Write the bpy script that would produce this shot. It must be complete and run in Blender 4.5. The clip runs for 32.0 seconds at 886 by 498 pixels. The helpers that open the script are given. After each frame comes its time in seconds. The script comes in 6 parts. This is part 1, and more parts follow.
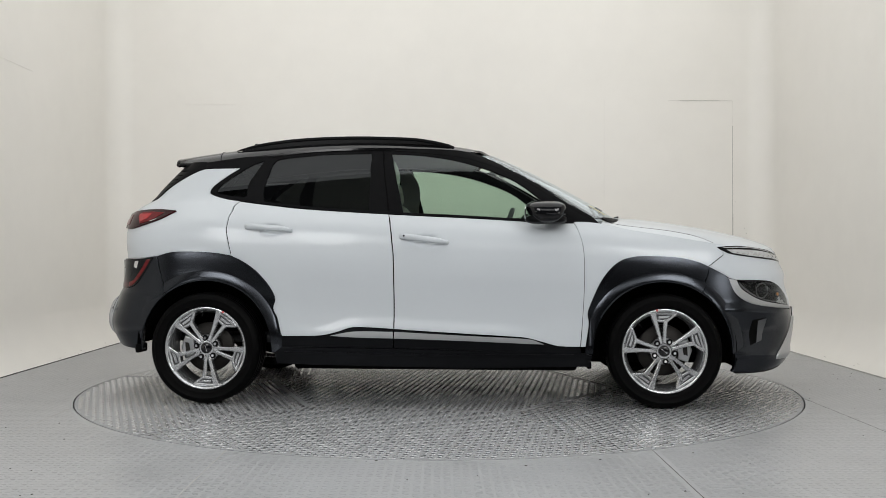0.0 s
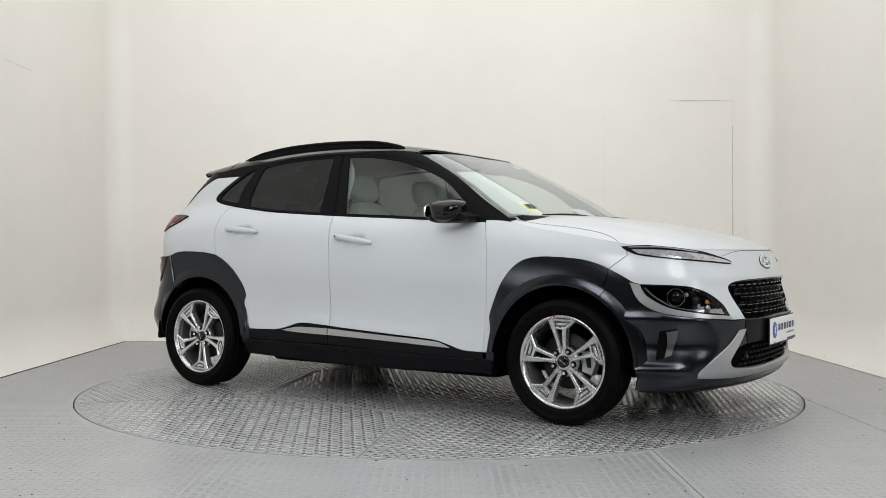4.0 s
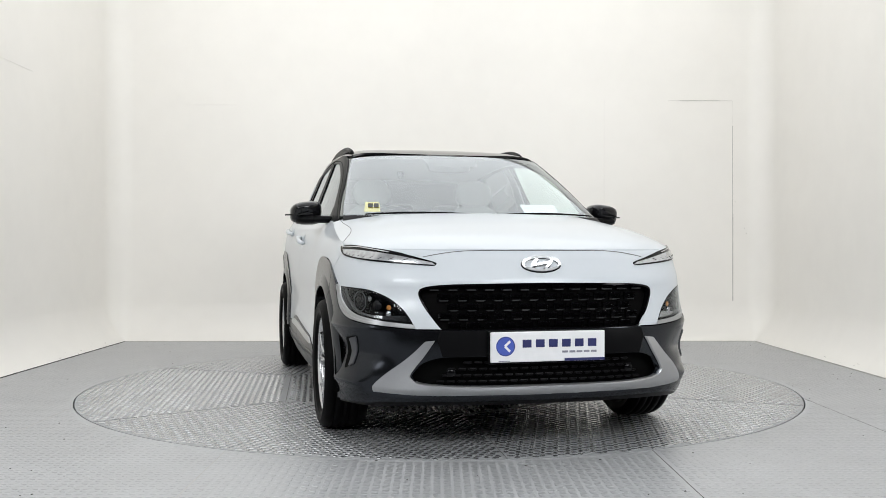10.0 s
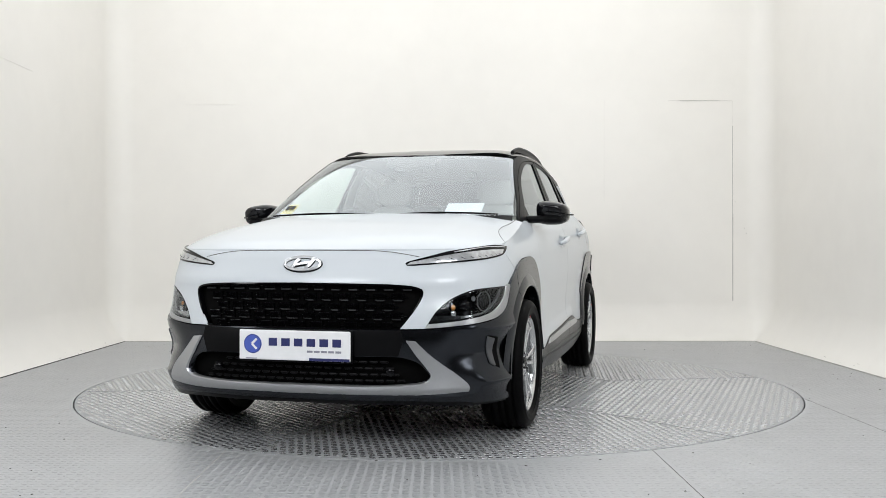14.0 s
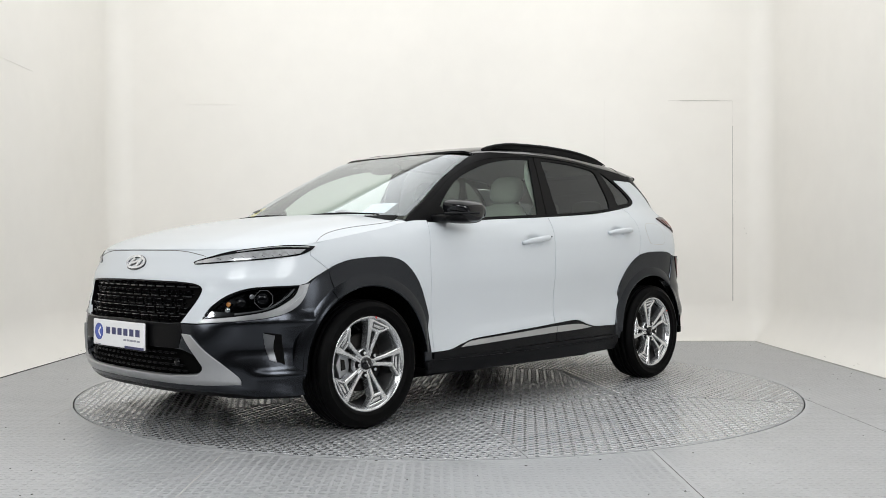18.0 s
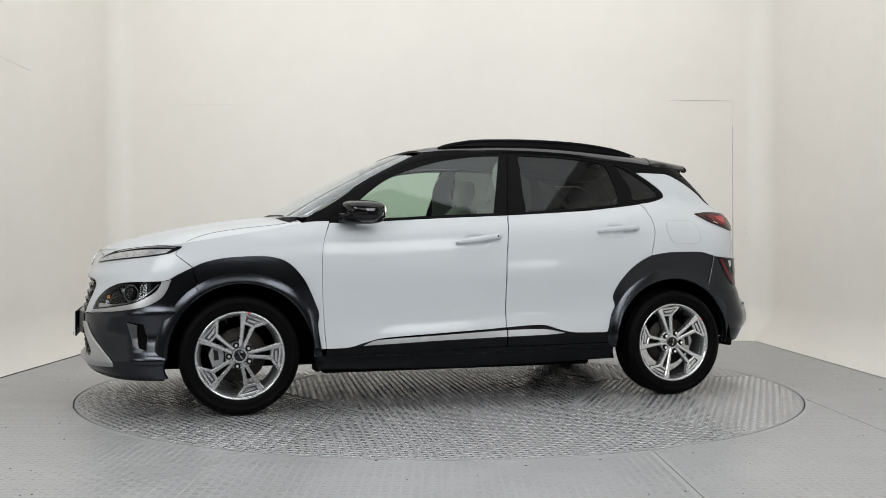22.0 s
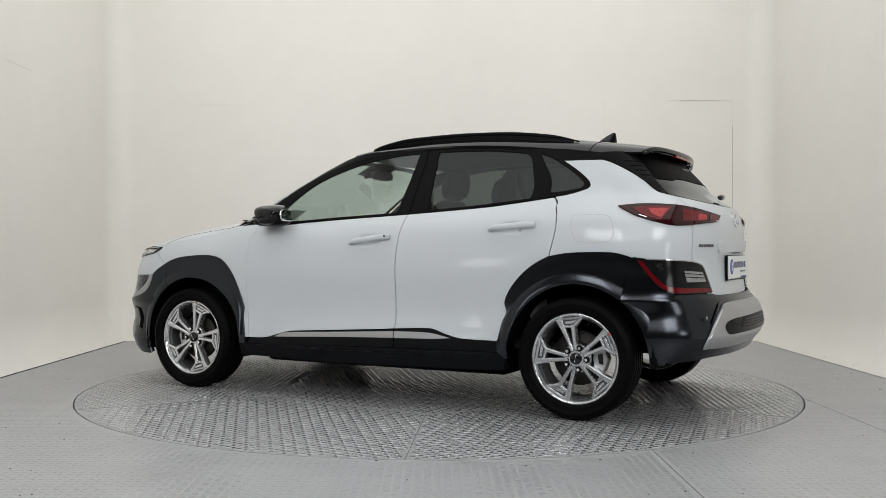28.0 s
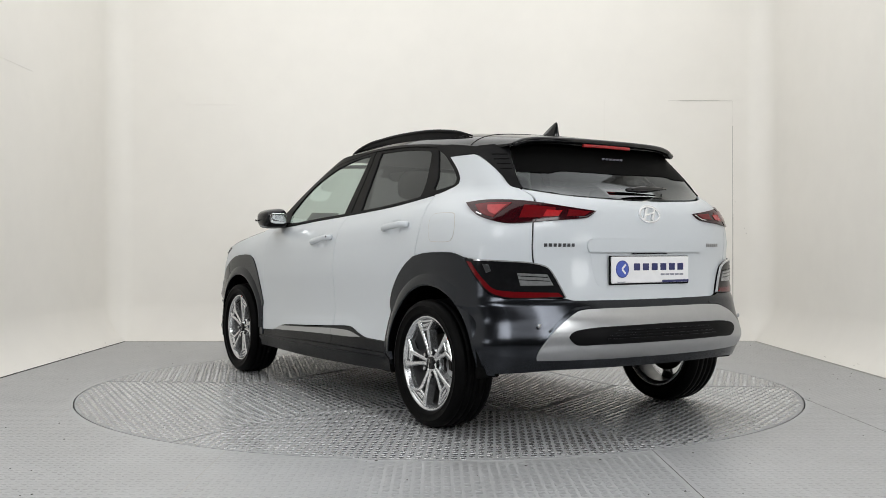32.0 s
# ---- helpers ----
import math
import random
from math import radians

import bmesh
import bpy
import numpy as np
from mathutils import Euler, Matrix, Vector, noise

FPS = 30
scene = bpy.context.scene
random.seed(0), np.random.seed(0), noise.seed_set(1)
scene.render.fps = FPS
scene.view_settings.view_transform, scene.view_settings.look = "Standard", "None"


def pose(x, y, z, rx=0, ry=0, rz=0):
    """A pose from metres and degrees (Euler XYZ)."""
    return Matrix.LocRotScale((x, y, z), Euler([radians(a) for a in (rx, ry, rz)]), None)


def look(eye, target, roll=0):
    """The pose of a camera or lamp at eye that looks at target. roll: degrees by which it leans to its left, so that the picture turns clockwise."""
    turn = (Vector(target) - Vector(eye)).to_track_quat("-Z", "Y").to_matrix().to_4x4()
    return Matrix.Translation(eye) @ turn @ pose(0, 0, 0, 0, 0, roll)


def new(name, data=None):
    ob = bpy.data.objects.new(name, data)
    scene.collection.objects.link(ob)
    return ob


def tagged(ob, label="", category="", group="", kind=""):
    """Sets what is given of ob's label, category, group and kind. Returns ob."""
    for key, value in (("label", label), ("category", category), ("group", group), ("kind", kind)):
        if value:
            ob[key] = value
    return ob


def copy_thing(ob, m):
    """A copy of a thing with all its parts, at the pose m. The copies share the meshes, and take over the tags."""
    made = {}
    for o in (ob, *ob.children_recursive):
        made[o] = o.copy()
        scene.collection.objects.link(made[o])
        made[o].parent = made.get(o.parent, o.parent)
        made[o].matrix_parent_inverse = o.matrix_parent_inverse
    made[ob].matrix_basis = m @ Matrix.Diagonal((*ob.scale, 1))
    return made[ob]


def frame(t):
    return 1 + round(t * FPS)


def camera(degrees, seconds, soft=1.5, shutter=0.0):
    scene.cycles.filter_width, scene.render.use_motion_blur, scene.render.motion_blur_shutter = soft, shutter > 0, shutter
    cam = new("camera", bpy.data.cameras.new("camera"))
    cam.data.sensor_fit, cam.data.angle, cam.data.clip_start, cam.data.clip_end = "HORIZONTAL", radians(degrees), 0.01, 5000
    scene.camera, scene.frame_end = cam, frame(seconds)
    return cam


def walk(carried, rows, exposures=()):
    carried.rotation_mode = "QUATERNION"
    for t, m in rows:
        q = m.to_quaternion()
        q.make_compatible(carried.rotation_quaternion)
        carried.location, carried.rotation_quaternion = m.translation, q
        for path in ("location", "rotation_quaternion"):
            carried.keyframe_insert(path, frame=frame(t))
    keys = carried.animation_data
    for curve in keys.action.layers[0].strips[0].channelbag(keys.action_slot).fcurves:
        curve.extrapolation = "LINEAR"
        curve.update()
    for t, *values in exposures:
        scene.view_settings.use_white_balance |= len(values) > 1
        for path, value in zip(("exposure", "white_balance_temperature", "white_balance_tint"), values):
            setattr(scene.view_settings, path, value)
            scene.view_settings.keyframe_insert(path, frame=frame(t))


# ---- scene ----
# The turntable studio: a fixed camera, a car on a turning steel plate.

from collections import defaultdict
from mathutils import geometry

SPIN = [(0, -4.2), (4, -33.2), (8, -62.3), (12, -91.2), (16, -120.0), (20, -149.0), (24, -178.2), (28, -207.9), (32, -237.5)]
AXIS = (-0.005, -0.013)           # about which the car turns
CAR_OFFSET = (0.038, -0.022)      # wheelbase centre, from that axis
EYE = Vector((0.0, -6.226, 0.8825))

cam = camera(50.38, 32.0, soft=0.75)
CAM_POSE = look(EYE, EYE + Vector((0.00617, 1.0, 0.00115)), 0.017)
walk(cam, [(0, CAM_POSE), (32, CAM_POSE)], exposures=[(0, -0.03, 6500, 10), (3, 0.03, 6500, 10), (6, 0.27, 6430, 10), (9, 0.33, 6350, 10), (14, 0.33, 6330, 10), (19, 0.27, 6420, 10), (24, -0.04, 6500, 10), (28, -0.06, 6500, 10), (32, 0.13, 6480, 10)])

# ---- light ----
world = bpy.data.worlds.new("studio_world")
scene.world = world
world.use_nodes = True
world.node_tree.nodes["Background"].inputs[0].default_value = (0.9, 0.95, 1.0, 1)
world.node_tree.nodes["Background"].inputs[1].default_value = 0.05


def area_lamp(name, eye, target, size_x, size_y, watts, colour=(0.98, 0.99, 0.985), shape="RECTANGLE"):
    lamp = bpy.data.lights.new(name, "AREA")
    lamp.shape, lamp.size, lamp.size_y, lamp.energy, lamp.color = shape, size_x, size_y, watts, colour
    ob = new(name, lamp)
    ob.matrix_world = look(eye, target)
    return ob


area_lamp("ceiling_lamp", (0, -0.03, 3.95), (0, -0.03, 0), 6.1, 5.95, 121)
# Unseen fill lamps above and beside the camera, added to brighten the scene.
area_lamp("fill_lamp", (0, -6.9, 3.3), (0, 0, 0.8), 5.6, 1.4, 52)
for x in (-2.9, 2.9):
    area_lamp("fill_lamp", (x, -5.3, 2.85), (x * 0.1, 1.0, 1.1), 2.7, 1.7, 114)
for x in (-1.0, 1.0):
    area_lamp("studio_lamp", (x * 2.5, -3.15, 0.86), (x * 0.2, -0.4, 0.75), 0.46, 0.40, 3.0, shape="ELLIPSE")


# ---- materials ----
def mat(name, colour, rough=0.5, metal=0.0, coat=0.0, spec=0.5, coat_rough=0.03, vary=0.0, scale=6.0, bump=0.0, bump_scale=60.0, rough_vary=0.0, emit=None, strength=0.0):
    """A Principled material whose colour and gloss vary at two scales."""
    m = bpy.data.materials.new(name)
    m.use_nodes = True
    nt = m.node_tree
    b = nt.nodes["Principled BSDF"]
    b.inputs["Base Color"].default_value = (*colour, 1)
    b.inputs["Roughness"].default_value = rough
    b.inputs["Metallic"].default_value = metal
    b.inputs["Coat Weight"].default_value = coat
    b.inputs["Coat Roughness"].default_value = coat_rough
    b.inputs["Specular IOR Level"].default_value = spec
    if emit:
        b.inputs["Emission Color"].default_value = (*emit, 1)
        b.inputs["Emission Strength"].default_value = strength
    if vary or bump or rough_vary:
        tc = nt.nodes.new("ShaderNodeTexCoord")
        big = nt.nodes.new("ShaderNodeTexNoise")
        big.inputs["Scale"].default_value = scale
        big.inputs["Detail"].default_value = 5
        fine = nt.nodes.new("ShaderNodeTexNoise")
        fine.inputs["Scale"].default_value = bump_scale
        fine.inputs["Detail"].default_value = 3
        nt.links.new(tc.outputs["Object"], big.inputs["Vector"])
        nt.links.new(tc.outputs["Object"], fine.inputs["Vector"])
        add = nt.nodes.new("ShaderNodeMath")
        add.operation = "MULTIPLY_ADD"
        add.inputs[1].default_value, add.inputs[2].default_value = 0.4, 0.0
        nt.links.new(fine.outputs["Fac"], add.inputs[0])
        tot = nt.nodes.new("ShaderNodeMath")
        tot.operation = "MULTIPLY_ADD"
        tot.inputs[1].default_value = 0.6
        nt.links.new(big.outputs["Fac"], tot.inputs[0])
        nt.links.new(add.outputs[0], tot.inputs[2])
        if vary:
            ramp = nt.nodes.new("ShaderNodeMapRange")
            ramp.inputs["From Min"].default_value, ramp.inputs["From Max"].default_value = 0.3, 0.7
            ramp.inputs["To Min"].default_value, ramp.inputs["To Max"].default_value = 1 - vary, 1 + vary
            nt.links.new(tot.outputs[0], ramp.inputs["Value"])
            mul = nt.nodes.new("ShaderNodeVectorMath")
            mul.operation = "SCALE"
            mul.inputs[0].default_value = colour
            nt.links.new(ramp.outputs[0], mul.inputs["Scale"])
            nt.links.new(mul.outputs[0], b.inputs["Base Color"])
        if rough_vary:
            rr = nt.nodes.new("ShaderNodeMapRange")
            rr.inputs["From Min"].default_value, rr.inputs["From Max"].default_value = 0.3, 0.7
            rr.inputs["To Min"].default_value, rr.inputs["To Max"].default_value = max(0.02, rough - rough_vary), rough + rough_vary
            nt.links.new(tot.outputs[0], rr.inputs["Value"])
            nt.links.new(rr.outputs[0], b.inputs["Roughness"])
        if bump:
            bp = nt.nodes.new("ShaderNodeBump")
            bp.inputs["Strength"].default_value = bump
            bp.inputs["Distance"].default_value = 0.004
            nt.links.new(fine.outputs["Fac"], bp.inputs["Height"])
            nt.links.new(bp.outputs[0], b.inputs["Normal"])
    return m


def glass(name, colour, rough=0.0, ior=1.5):
    """Thin pane: part clear tint, part mirror by the angle."""
    m = bpy.data.materials.new(name)
    m.use_nodes = True
    nt = m.node_tree
    nt.nodes.remove(nt.nodes["Principled BSDF"])
    out = nt.nodes["Material Output"]
    clear = nt.nodes.new("ShaderNodeBsdfTransparent")
    clear.inputs[0].default_value = (*colour, 1)
    shine = nt.nodes.new("ShaderNodeBsdfGlossy")
    shine.inputs["Roughness"].default_value = rough
    shine.inputs["Color"].default_value = (0.93, 0.97, 1.0, 1)
    face = nt.nodes.new("ShaderNodeLayerWeight")
    face.inputs["Blend"].default_value = 0.5
    five = nt.nodes.new("ShaderNodeMath")
    five.operation = "POWER"
    five.inputs[1].default_value = 4.0
    f0 = ((ior - 1) / (ior + 1)) ** 2 * 1.2
    fres = nt.nodes.new("ShaderNodeMath")
    fres.operation = "MULTIPLY_ADD"
    fres.inputs[1].default_value, fres.inputs[2].default_value = 1 - f0, f0
    nt.links.new(face.outputs["Facing"], five.inputs[0])
    nt.links.new(five.outputs[0], fres.inputs[0])
    mx = nt.nodes.new("ShaderNodeMixShader")
    nt.links.new(fres.outputs[0], mx.inputs[0])
    nt.links.new(clear.outputs[0], mx.inputs[1])
    nt.links.new(shine.outputs[0], mx.inputs[2])
    nt.links.new(mx.outputs[0], out.inputs[0])
    return m


WALL = mat("cream_wall_paint", (0.802, 0.778, 0.734), 0.34, spec=0.32, vary=0.025, scale=0.9, bump_scale=5)
SEAM = mat("dark_seam", (0.09, 0.085, 0.08), 0.8, vary=0.3, scale=9)
GAP_GREY = mat("shallow_joint", (0.48, 0.46, 0.43), 0.7, vary=0.2, scale=9)
STEEL = mat("grey_painted_steel", (0.43, 0.435, 0.445), 0.42, metal=0.15, spec=0.5, vary=0.10, scale=2.6, bump=0.15, bump_scale=38, rough_vary=0.08)
TREAD = mat("worn_tread_bars", (0.47, 0.475, 0.485), 0.22, metal=0.8, spec=0.5, vary=0.10, scale=5, rough_vary=0.05)
TREAD_FLAT = mat("flattened_tread_bars", (0.40, 0.405, 0.415), 0.28, metal=0.5, spec=0.5, vary=0.14, scale=5)
TABLE_STEEL = mat("worn_turntable_steel", (0.335, 0.34, 0.35), 0.46, metal=0.1, spec=0.4, vary=0.12, scale=2.6, bump=0.1, bump_scale=38, rough_vary=0.06)
CEIL = mat("ceiling_paint", (0.78, 0.77, 0.75), 0.8, vary=0.03, scale=2)
REARWALL = mat("dark_hall_paint", (0.045, 0.045, 0.048), 0.8, vary=0.05, scale=2)
GRIT = mat("dark_grit", (0.06, 0.055, 0.05), 0.9, vary=0.3, scale=40)


def mesh_object(name, verts, faces, material, parent=None, smooth=False, label=""):
    me = bpy.data.meshes.new(name)
    me.from_pydata(verts, [], faces)
    me.materials.append(material)
    if smooth:
        me.shade_smooth()
    ob = new(name, me)
    if parent:
        ob.parent = parent
    return tagged(ob, label) if label else ob


def from_bm(name, bm, material, parent=None, smooth=False, label=""):
    me = bpy.data.meshes.new(name)
    bm.to_mesh(me)
    bm.free()
    me.materials.append(material)
    if smooth:
        me.shade_smooth()
    ob = new(name, me)
    if parent:
        ob.parent = parent
    return tagged(ob, label) if label else ob


def box_bm(cx, cy, cz, sx, sy, sz, bevel=0.0, segments=2):
    bm = bmesh.new()
    bmesh.ops.create_cube(bm, size=1, matrix=Matrix.Translation((cx, cy, cz)) @ Matrix.Diagonal((sx, sy, sz, 1)))
    if bevel:
        bmesh.ops.bevel(bm, geom=bm.edges[:], offset=bevel, segments=segments, affect="EDGES", profile=0.5)
    return bm


# ---- the studio's shell ----
FX0, FX1, FY1, FY0 = -3.008, 3.077, 2.878, -9.0      # floor edge
COVE_H, COVE_D = 0.37, 0.20                       # the sloped foot of the walls
WX0, WX1, WY1 = FX0 - COVE_D, FX1 + COVE_D, FY1 + COVE_D
TOP, CORNER = 4.05, 0.22
WALL_Y0 = -3.0                                    # the pale shell ends here; beyond it lies a dark hall

CEIL_Y0 = -3.1                                    # and so does the pale ceiling


def wall_path(inset):
    """Plan of the wall's face: up the near side, round two soft corners, back again."""
    x0, x1, y1 = WX0 + inset, WX1 - inset, WY1 - inset
    r = max(0.02, CORNER - inset)
    pts = [(x0, WALL_Y0 + i * (y1 - r - WALL_Y0) / 16) for i in range(17)]
    pts += [(x0 + r - r * math.cos(a), y1 - r + r * math.sin(a)) for a in [math.pi / 2 * i / 8 for i in range(1, 9)]]
    pts += [(x0 + r + (x1 - x0 - 2 * r) * i / 16, y1) for i in range(1, 17)]
    pts += [(x1 - r + r * math.sin(a), y1 - r + r * math.cos(a)) for a in [math.pi / 2 * i / 8 for i in range(1, 9)]]
    pts += [(x1, y1 - r - i * (y1 - r - WALL_Y0) / 16) for i in range(1, 17)]
    return pts


def studio_wall():
    rows = []
    for i in range(11):       # the concave foot, from the floor's edge up to the wall
        a = math.pi / 2 * i / 10
        rows.append((COVE_D * (1 - math.sin(a)) * 0.75 + COVE_D * 0.25 * (1 - i / 10), COVE_H * (1 - math.cos(a)) * 0.45 + COVE_H * 0.55 * i / 10))
    rows += [(0, COVE_H + (TOP - COVE_H) * i / 8) for i in range(1, 9)]
    rows += [(-0.15, TOP), (-0.15, 0.0)]
    verts, faces = [], []
    n = 0
    for inset, z in rows:
        ring = wall_path(inset)
        n = len(ring)
        verts += [(x, y, z) for x, y in ring]
    for r in range(len(rows) - 1):
        for i in range(n - 1):
            a = r * n + i
            faces.append((a, a + 1, a + n + 1, a + n))
    ob = mesh_object("wall_studio", verts, faces, WALL, smooth=True)
    return tagged(ob, "cream painted studio wall with a coved foot and soft corners", "wall", kind="structure")


wall = studio_wall()
tagged(from_bm("wall_behind_camera", box_bm((WX0 + WX1) / 2, FY0 - 0.08, TOP / 2, WX1 - WX0 + 0.5, 0.15, TOP), REARWALL), "dark hall wall behind the camera", "wall", kind="structure")
for x in (WX0 - 0.08, WX1 + 0.08):
    tagged(from_bm("wall_hall", box_bm(x, (FY0 + WALL_Y0) / 2, TOP / 2, 0.15, WALL_Y0 - FY0, TOP), REARWALL), "dark hall wall beside the camera", "wall", kind="structure")
tagged(from_bm("ceiling_hall", box_bm((WX0 + WX1) / 2, (FY0 + CEIL_Y0) / 2, TOP + 0.08, WX1 - WX0 + 0.5, CEIL_Y0 - FY0, 0.15), REARWALL), "dark hall ceiling", "ceiling", kind="structure")
tagged(from_bm("ceiling", box_bm((WX0 + WX1) / 2, (CEIL_Y0 + WY1) / 2, TOP + 0.08, WX1 - WX0 + 0.5, WY1 - CEIL_Y0 - 0.1, 0.15), CEIL), "plain white studio ceiling", "ceiling", kind="structure")

for x in (FX0 - COVE_D / 2 - 0.06, FX1 + COVE_D / 2 + 0.06):
    tagged(from_bm("floor_hall", box_bm(x, (FY0 + WALL_Y0) / 2, -0.03, COVE_D + 0.12, WALL_Y0 - FY0, 0.06), REARWALL), "dark floor strip beside the hall walls", "floor", kind="structure")

# joints of the hidden door in the back wall
def joint(name, x0, z0, x1, z1, width, material):
    bm = box_bm((x0 + x1) / 2, WY1 - 0.0005, (z0 + z1) / 2, max(abs(x1 - x0), width), 0.005, max(abs(z1 - z0), width))
    return from_bm(name, bm, material, wall)


FAINT = mat("filled_joint", (0.745, 0.722, 0.678), 0.6, vary=0.1, scale=9)
joint("door_joint", 2.40, 2.361, 2.80, 2.361, 0.005, GAP_GREY)
joint("door_joint", 2.29, 2.361, 2.92, 2.361, 0.003, GAP_GREY)
joint("door_joint", 2.925, COVE_H + 0.01, 2.925, 1.24, 0.009, GAP_GREY)
joint("door_joint", 2.923, 1.24, 2.923, 2.11, 0.006, GAP_GREY)
joint("panel_joint", 2.921, 2.11, 2.921, 2.361, 0.004, FAINT)
joint("panel_joint", 1.65, 1.35, 1.65, 2.361, 0.004, FAINT)
joint("panel_joint", -2.52, 2.322, -1.98, 2.322, 0.003, FAINT)
from_bm("panel_joint", box_bm(WX0 + 0.0005, 0.98, 2.30, 0.005, 0.55, 0.004), FAINT, wall)

# scuffs at the foot of the walls
rnd = random.Random(5)
for side in (-1, 1):
    for k in range(34):
        q = 0.04 + 0.16 * rnd.random() ** 2
        y = -1.6 + 4.2 * rnd.random() ** 0.8
        a = math.pi / 2 * q
        inset = COVE_D * (1 - math.sin(a)) * 0.75 + COVE_D * 0.25 * (1 - q)
        z = COVE_H * (1 - math.cos(a)) * 0.45 + COVE_H * 0.55 * q
        x = WX0 + inset if side < 0 else WX1 - inset
        ob = from_bm("scuff", box_bm(0, 0, 0, 0.003 + 0.004 * rnd.random(), 0.008 + 0.05 * rnd.random() ** 3, 0.003, 0.001, 1), GAP_GREY if rnd.random() < 0.4 else FAINT, wall)
        ob.matrix_local = Matrix.Translation((x, y, z)) @ Matrix.Rotation(0.45 * (rnd.random() - 0.5), 4, "Z") @ Matrix.Rotation(side * -0.9, 4, "Y")
for x, z, r in ((3.06, 1.05, 0.007), (3.04, 1.10, 0.006), (2.95, 1.36, 0.005)):
    from_bm("scuff", box_bm(x, WY1 - 0.001, z, r * 1.8, 0.004, r, 0.0015, 1), GAP_GREY, wall)

# ---- the floor: steel sheets with a raised tread, round the turntable's well ----
R_TABLE, R_WELL = 2.2375, 2.2465
TABLE = (0.016, -0.030)            # the turntable's middle


def disc(radius, z0, z1, n=160):
    verts = [(radius * math.cos(2 * math.pi * i / n), radius * math.sin(2 * math.pi * i / n), z) for z in (z1, z0) for i in range(n)]
    faces = [tuple(range(n))] + [(i, n + i, n + (i + 1) % n, (i + 1) % n) for i in range(n)]
    return verts, faces


def floor_sheet():
    n = 160
    outer = []
    for i in range(n):
        a = 2 * math.pi * i / n
        c, s = math.cos(a), math.sin(a)
        k = min((FX1 if c > 0 else -FX0) / max(abs(c), 1e-6), (FY1 if s > 0 else -FY0) / max(abs(s), 1e-6))
        outer.append((c * k, s * k))
    ring = [(TABLE[0] + R_WELL * math.cos(2 * math.pi * i / n), TABLE[1] + R_WELL * math.sin(2 * math.pi * i / n)) for i in range(n)]
    verts = [(x, y, 0) for x, y in ring] + [(x, y, 0) for x, y in outer] + [(x, y, -0.06) for x, y in ring]
    faces = []
    for i in range(n):
        j = (i + 1) % n
        faces += [(i, n + i, n + j, j), (i, j, 2 * n + j, 2 * n + i)]
    for cx, cy in ((FX0, FY1), (FX1, FY1), (FX0, FY0), (FX1, FY0)):
        k = len(verts)
        near = sorted(range(n, 2 * n), key=lambda v: (verts[v][0] - cx) ** 2 + (verts[v][1] - cy) ** 2)[:2]
        verts.append((cx, cy, 0))
        faces.append((near[0], k, near[1]))
    return tagged(mesh_object("floor", verts, faces, STEEL), "grey painted steel tread-plate floor", "floor", kind="structure")


floor = floor_sheet()
tagged(from_bm("floor_well", box_bm(0, 0, -0.08, 4.7, 4.7, 0.03), SEAM), "dark well under the turntable", "floor", kind="structure")


def tread(name, keep, angle, x0, x1, y0, y1, parent, cell=0.038, seed=1, worn=1.0, metal=TREAD):
    """Raised lozenges on a lattice, every second one turned by a right angle."""
    rnd = random.Random(seed)
    ca, sa = math.cos(angle), math.sin(angle)
    L, Wd, Ht = 0.0200, 0.0110, 0.0018
    base = [(-L, 0), (-L * 0.4, -Wd), (L * 0.4, -Wd), (L, 0), (L * 0.4, Wd), (-L * 0.4, Wd)]
    shape = [(u, v, 0) for u, v in base] + [(u * 0.82, v * 0.74, Ht) for u, v in base]
    tris = [(i, (i + 1) % 6, 6 + (i + 1) % 6, 6 + i) for i in range(6)] + [(6, 7, 8, 9, 10, 11)]
    verts, faces = [], []
    reach = max(abs(x0), abs(x1), abs(y0), abs(y1)) * 1.5
    m = int(reach / cell)
    for i in range(-m, m + 1):
        for j in range(-m, m + 1):
            px, py = i * cell * ca - j * cell * sa, i * cell * sa + j * cell * ca
            if not (x0 < px < x1 and y0 < py < y1 and keep(px, py)):
                continue
            b = angle + math.pi / 4 + (math.pi / 2 if (i + j) % 2 else 0)
            cb, sb = math.cos(b), math.sin(b)
            h = worn * (0.75 + 0.35 * rnd.random())
            k = len(verts)
            verts += [(px + u * cb - v * sb, py + u * sb + v * cb, 0.0002 + w * h) for u, v, w in shape]
            faces += [tuple(k + q for q in f) for f in tris]
    ob = mesh_object(name, verts, faces, metal, parent)
    return tagged(ob, kind="stuff")


SHEETS = (-2.04, -0.93, 0.95, 2.18)
tread("tread", lambda x, y: math.hypot(x - TABLE[0], y - TABLE[1]) > R_WELL + 0.03 and min(abs(x - s) for s in SHEETS) > 0.009, 0.0, FX0 + 0.02, FX1 - 0.02, -4.6, FY1 - 0.02, floor, worn=0.62, metal=TREAD_FLAT)
for s in SHEETS:
    yy = TABLE[1] - math.sqrt(R_WELL ** 2 - (s - TABLE[0]) ** 2) - 0.006 if abs(s) < R_WELL else 0
    from_bm("sheet_joint", box_bm(s, (yy - 5.0) / 2, 0.0, 0.003 if s > 0 else 0.002, yy + 5.0, 0.002), SEAM if s > 0 else GAP_GREY, floor)
from_bm("edge_joint", box_bm((FX0 + FX1) / 2, FY1 - 0.003, 0.002, FX1 - FX0, 0.008, 0.006), GAP_GREY, floor)
from_bm("edge_joint", box_bm(FX0 + 0.004, -1.5, 0.003, 0.007, 8.7, 0.006), SEAM, floor)
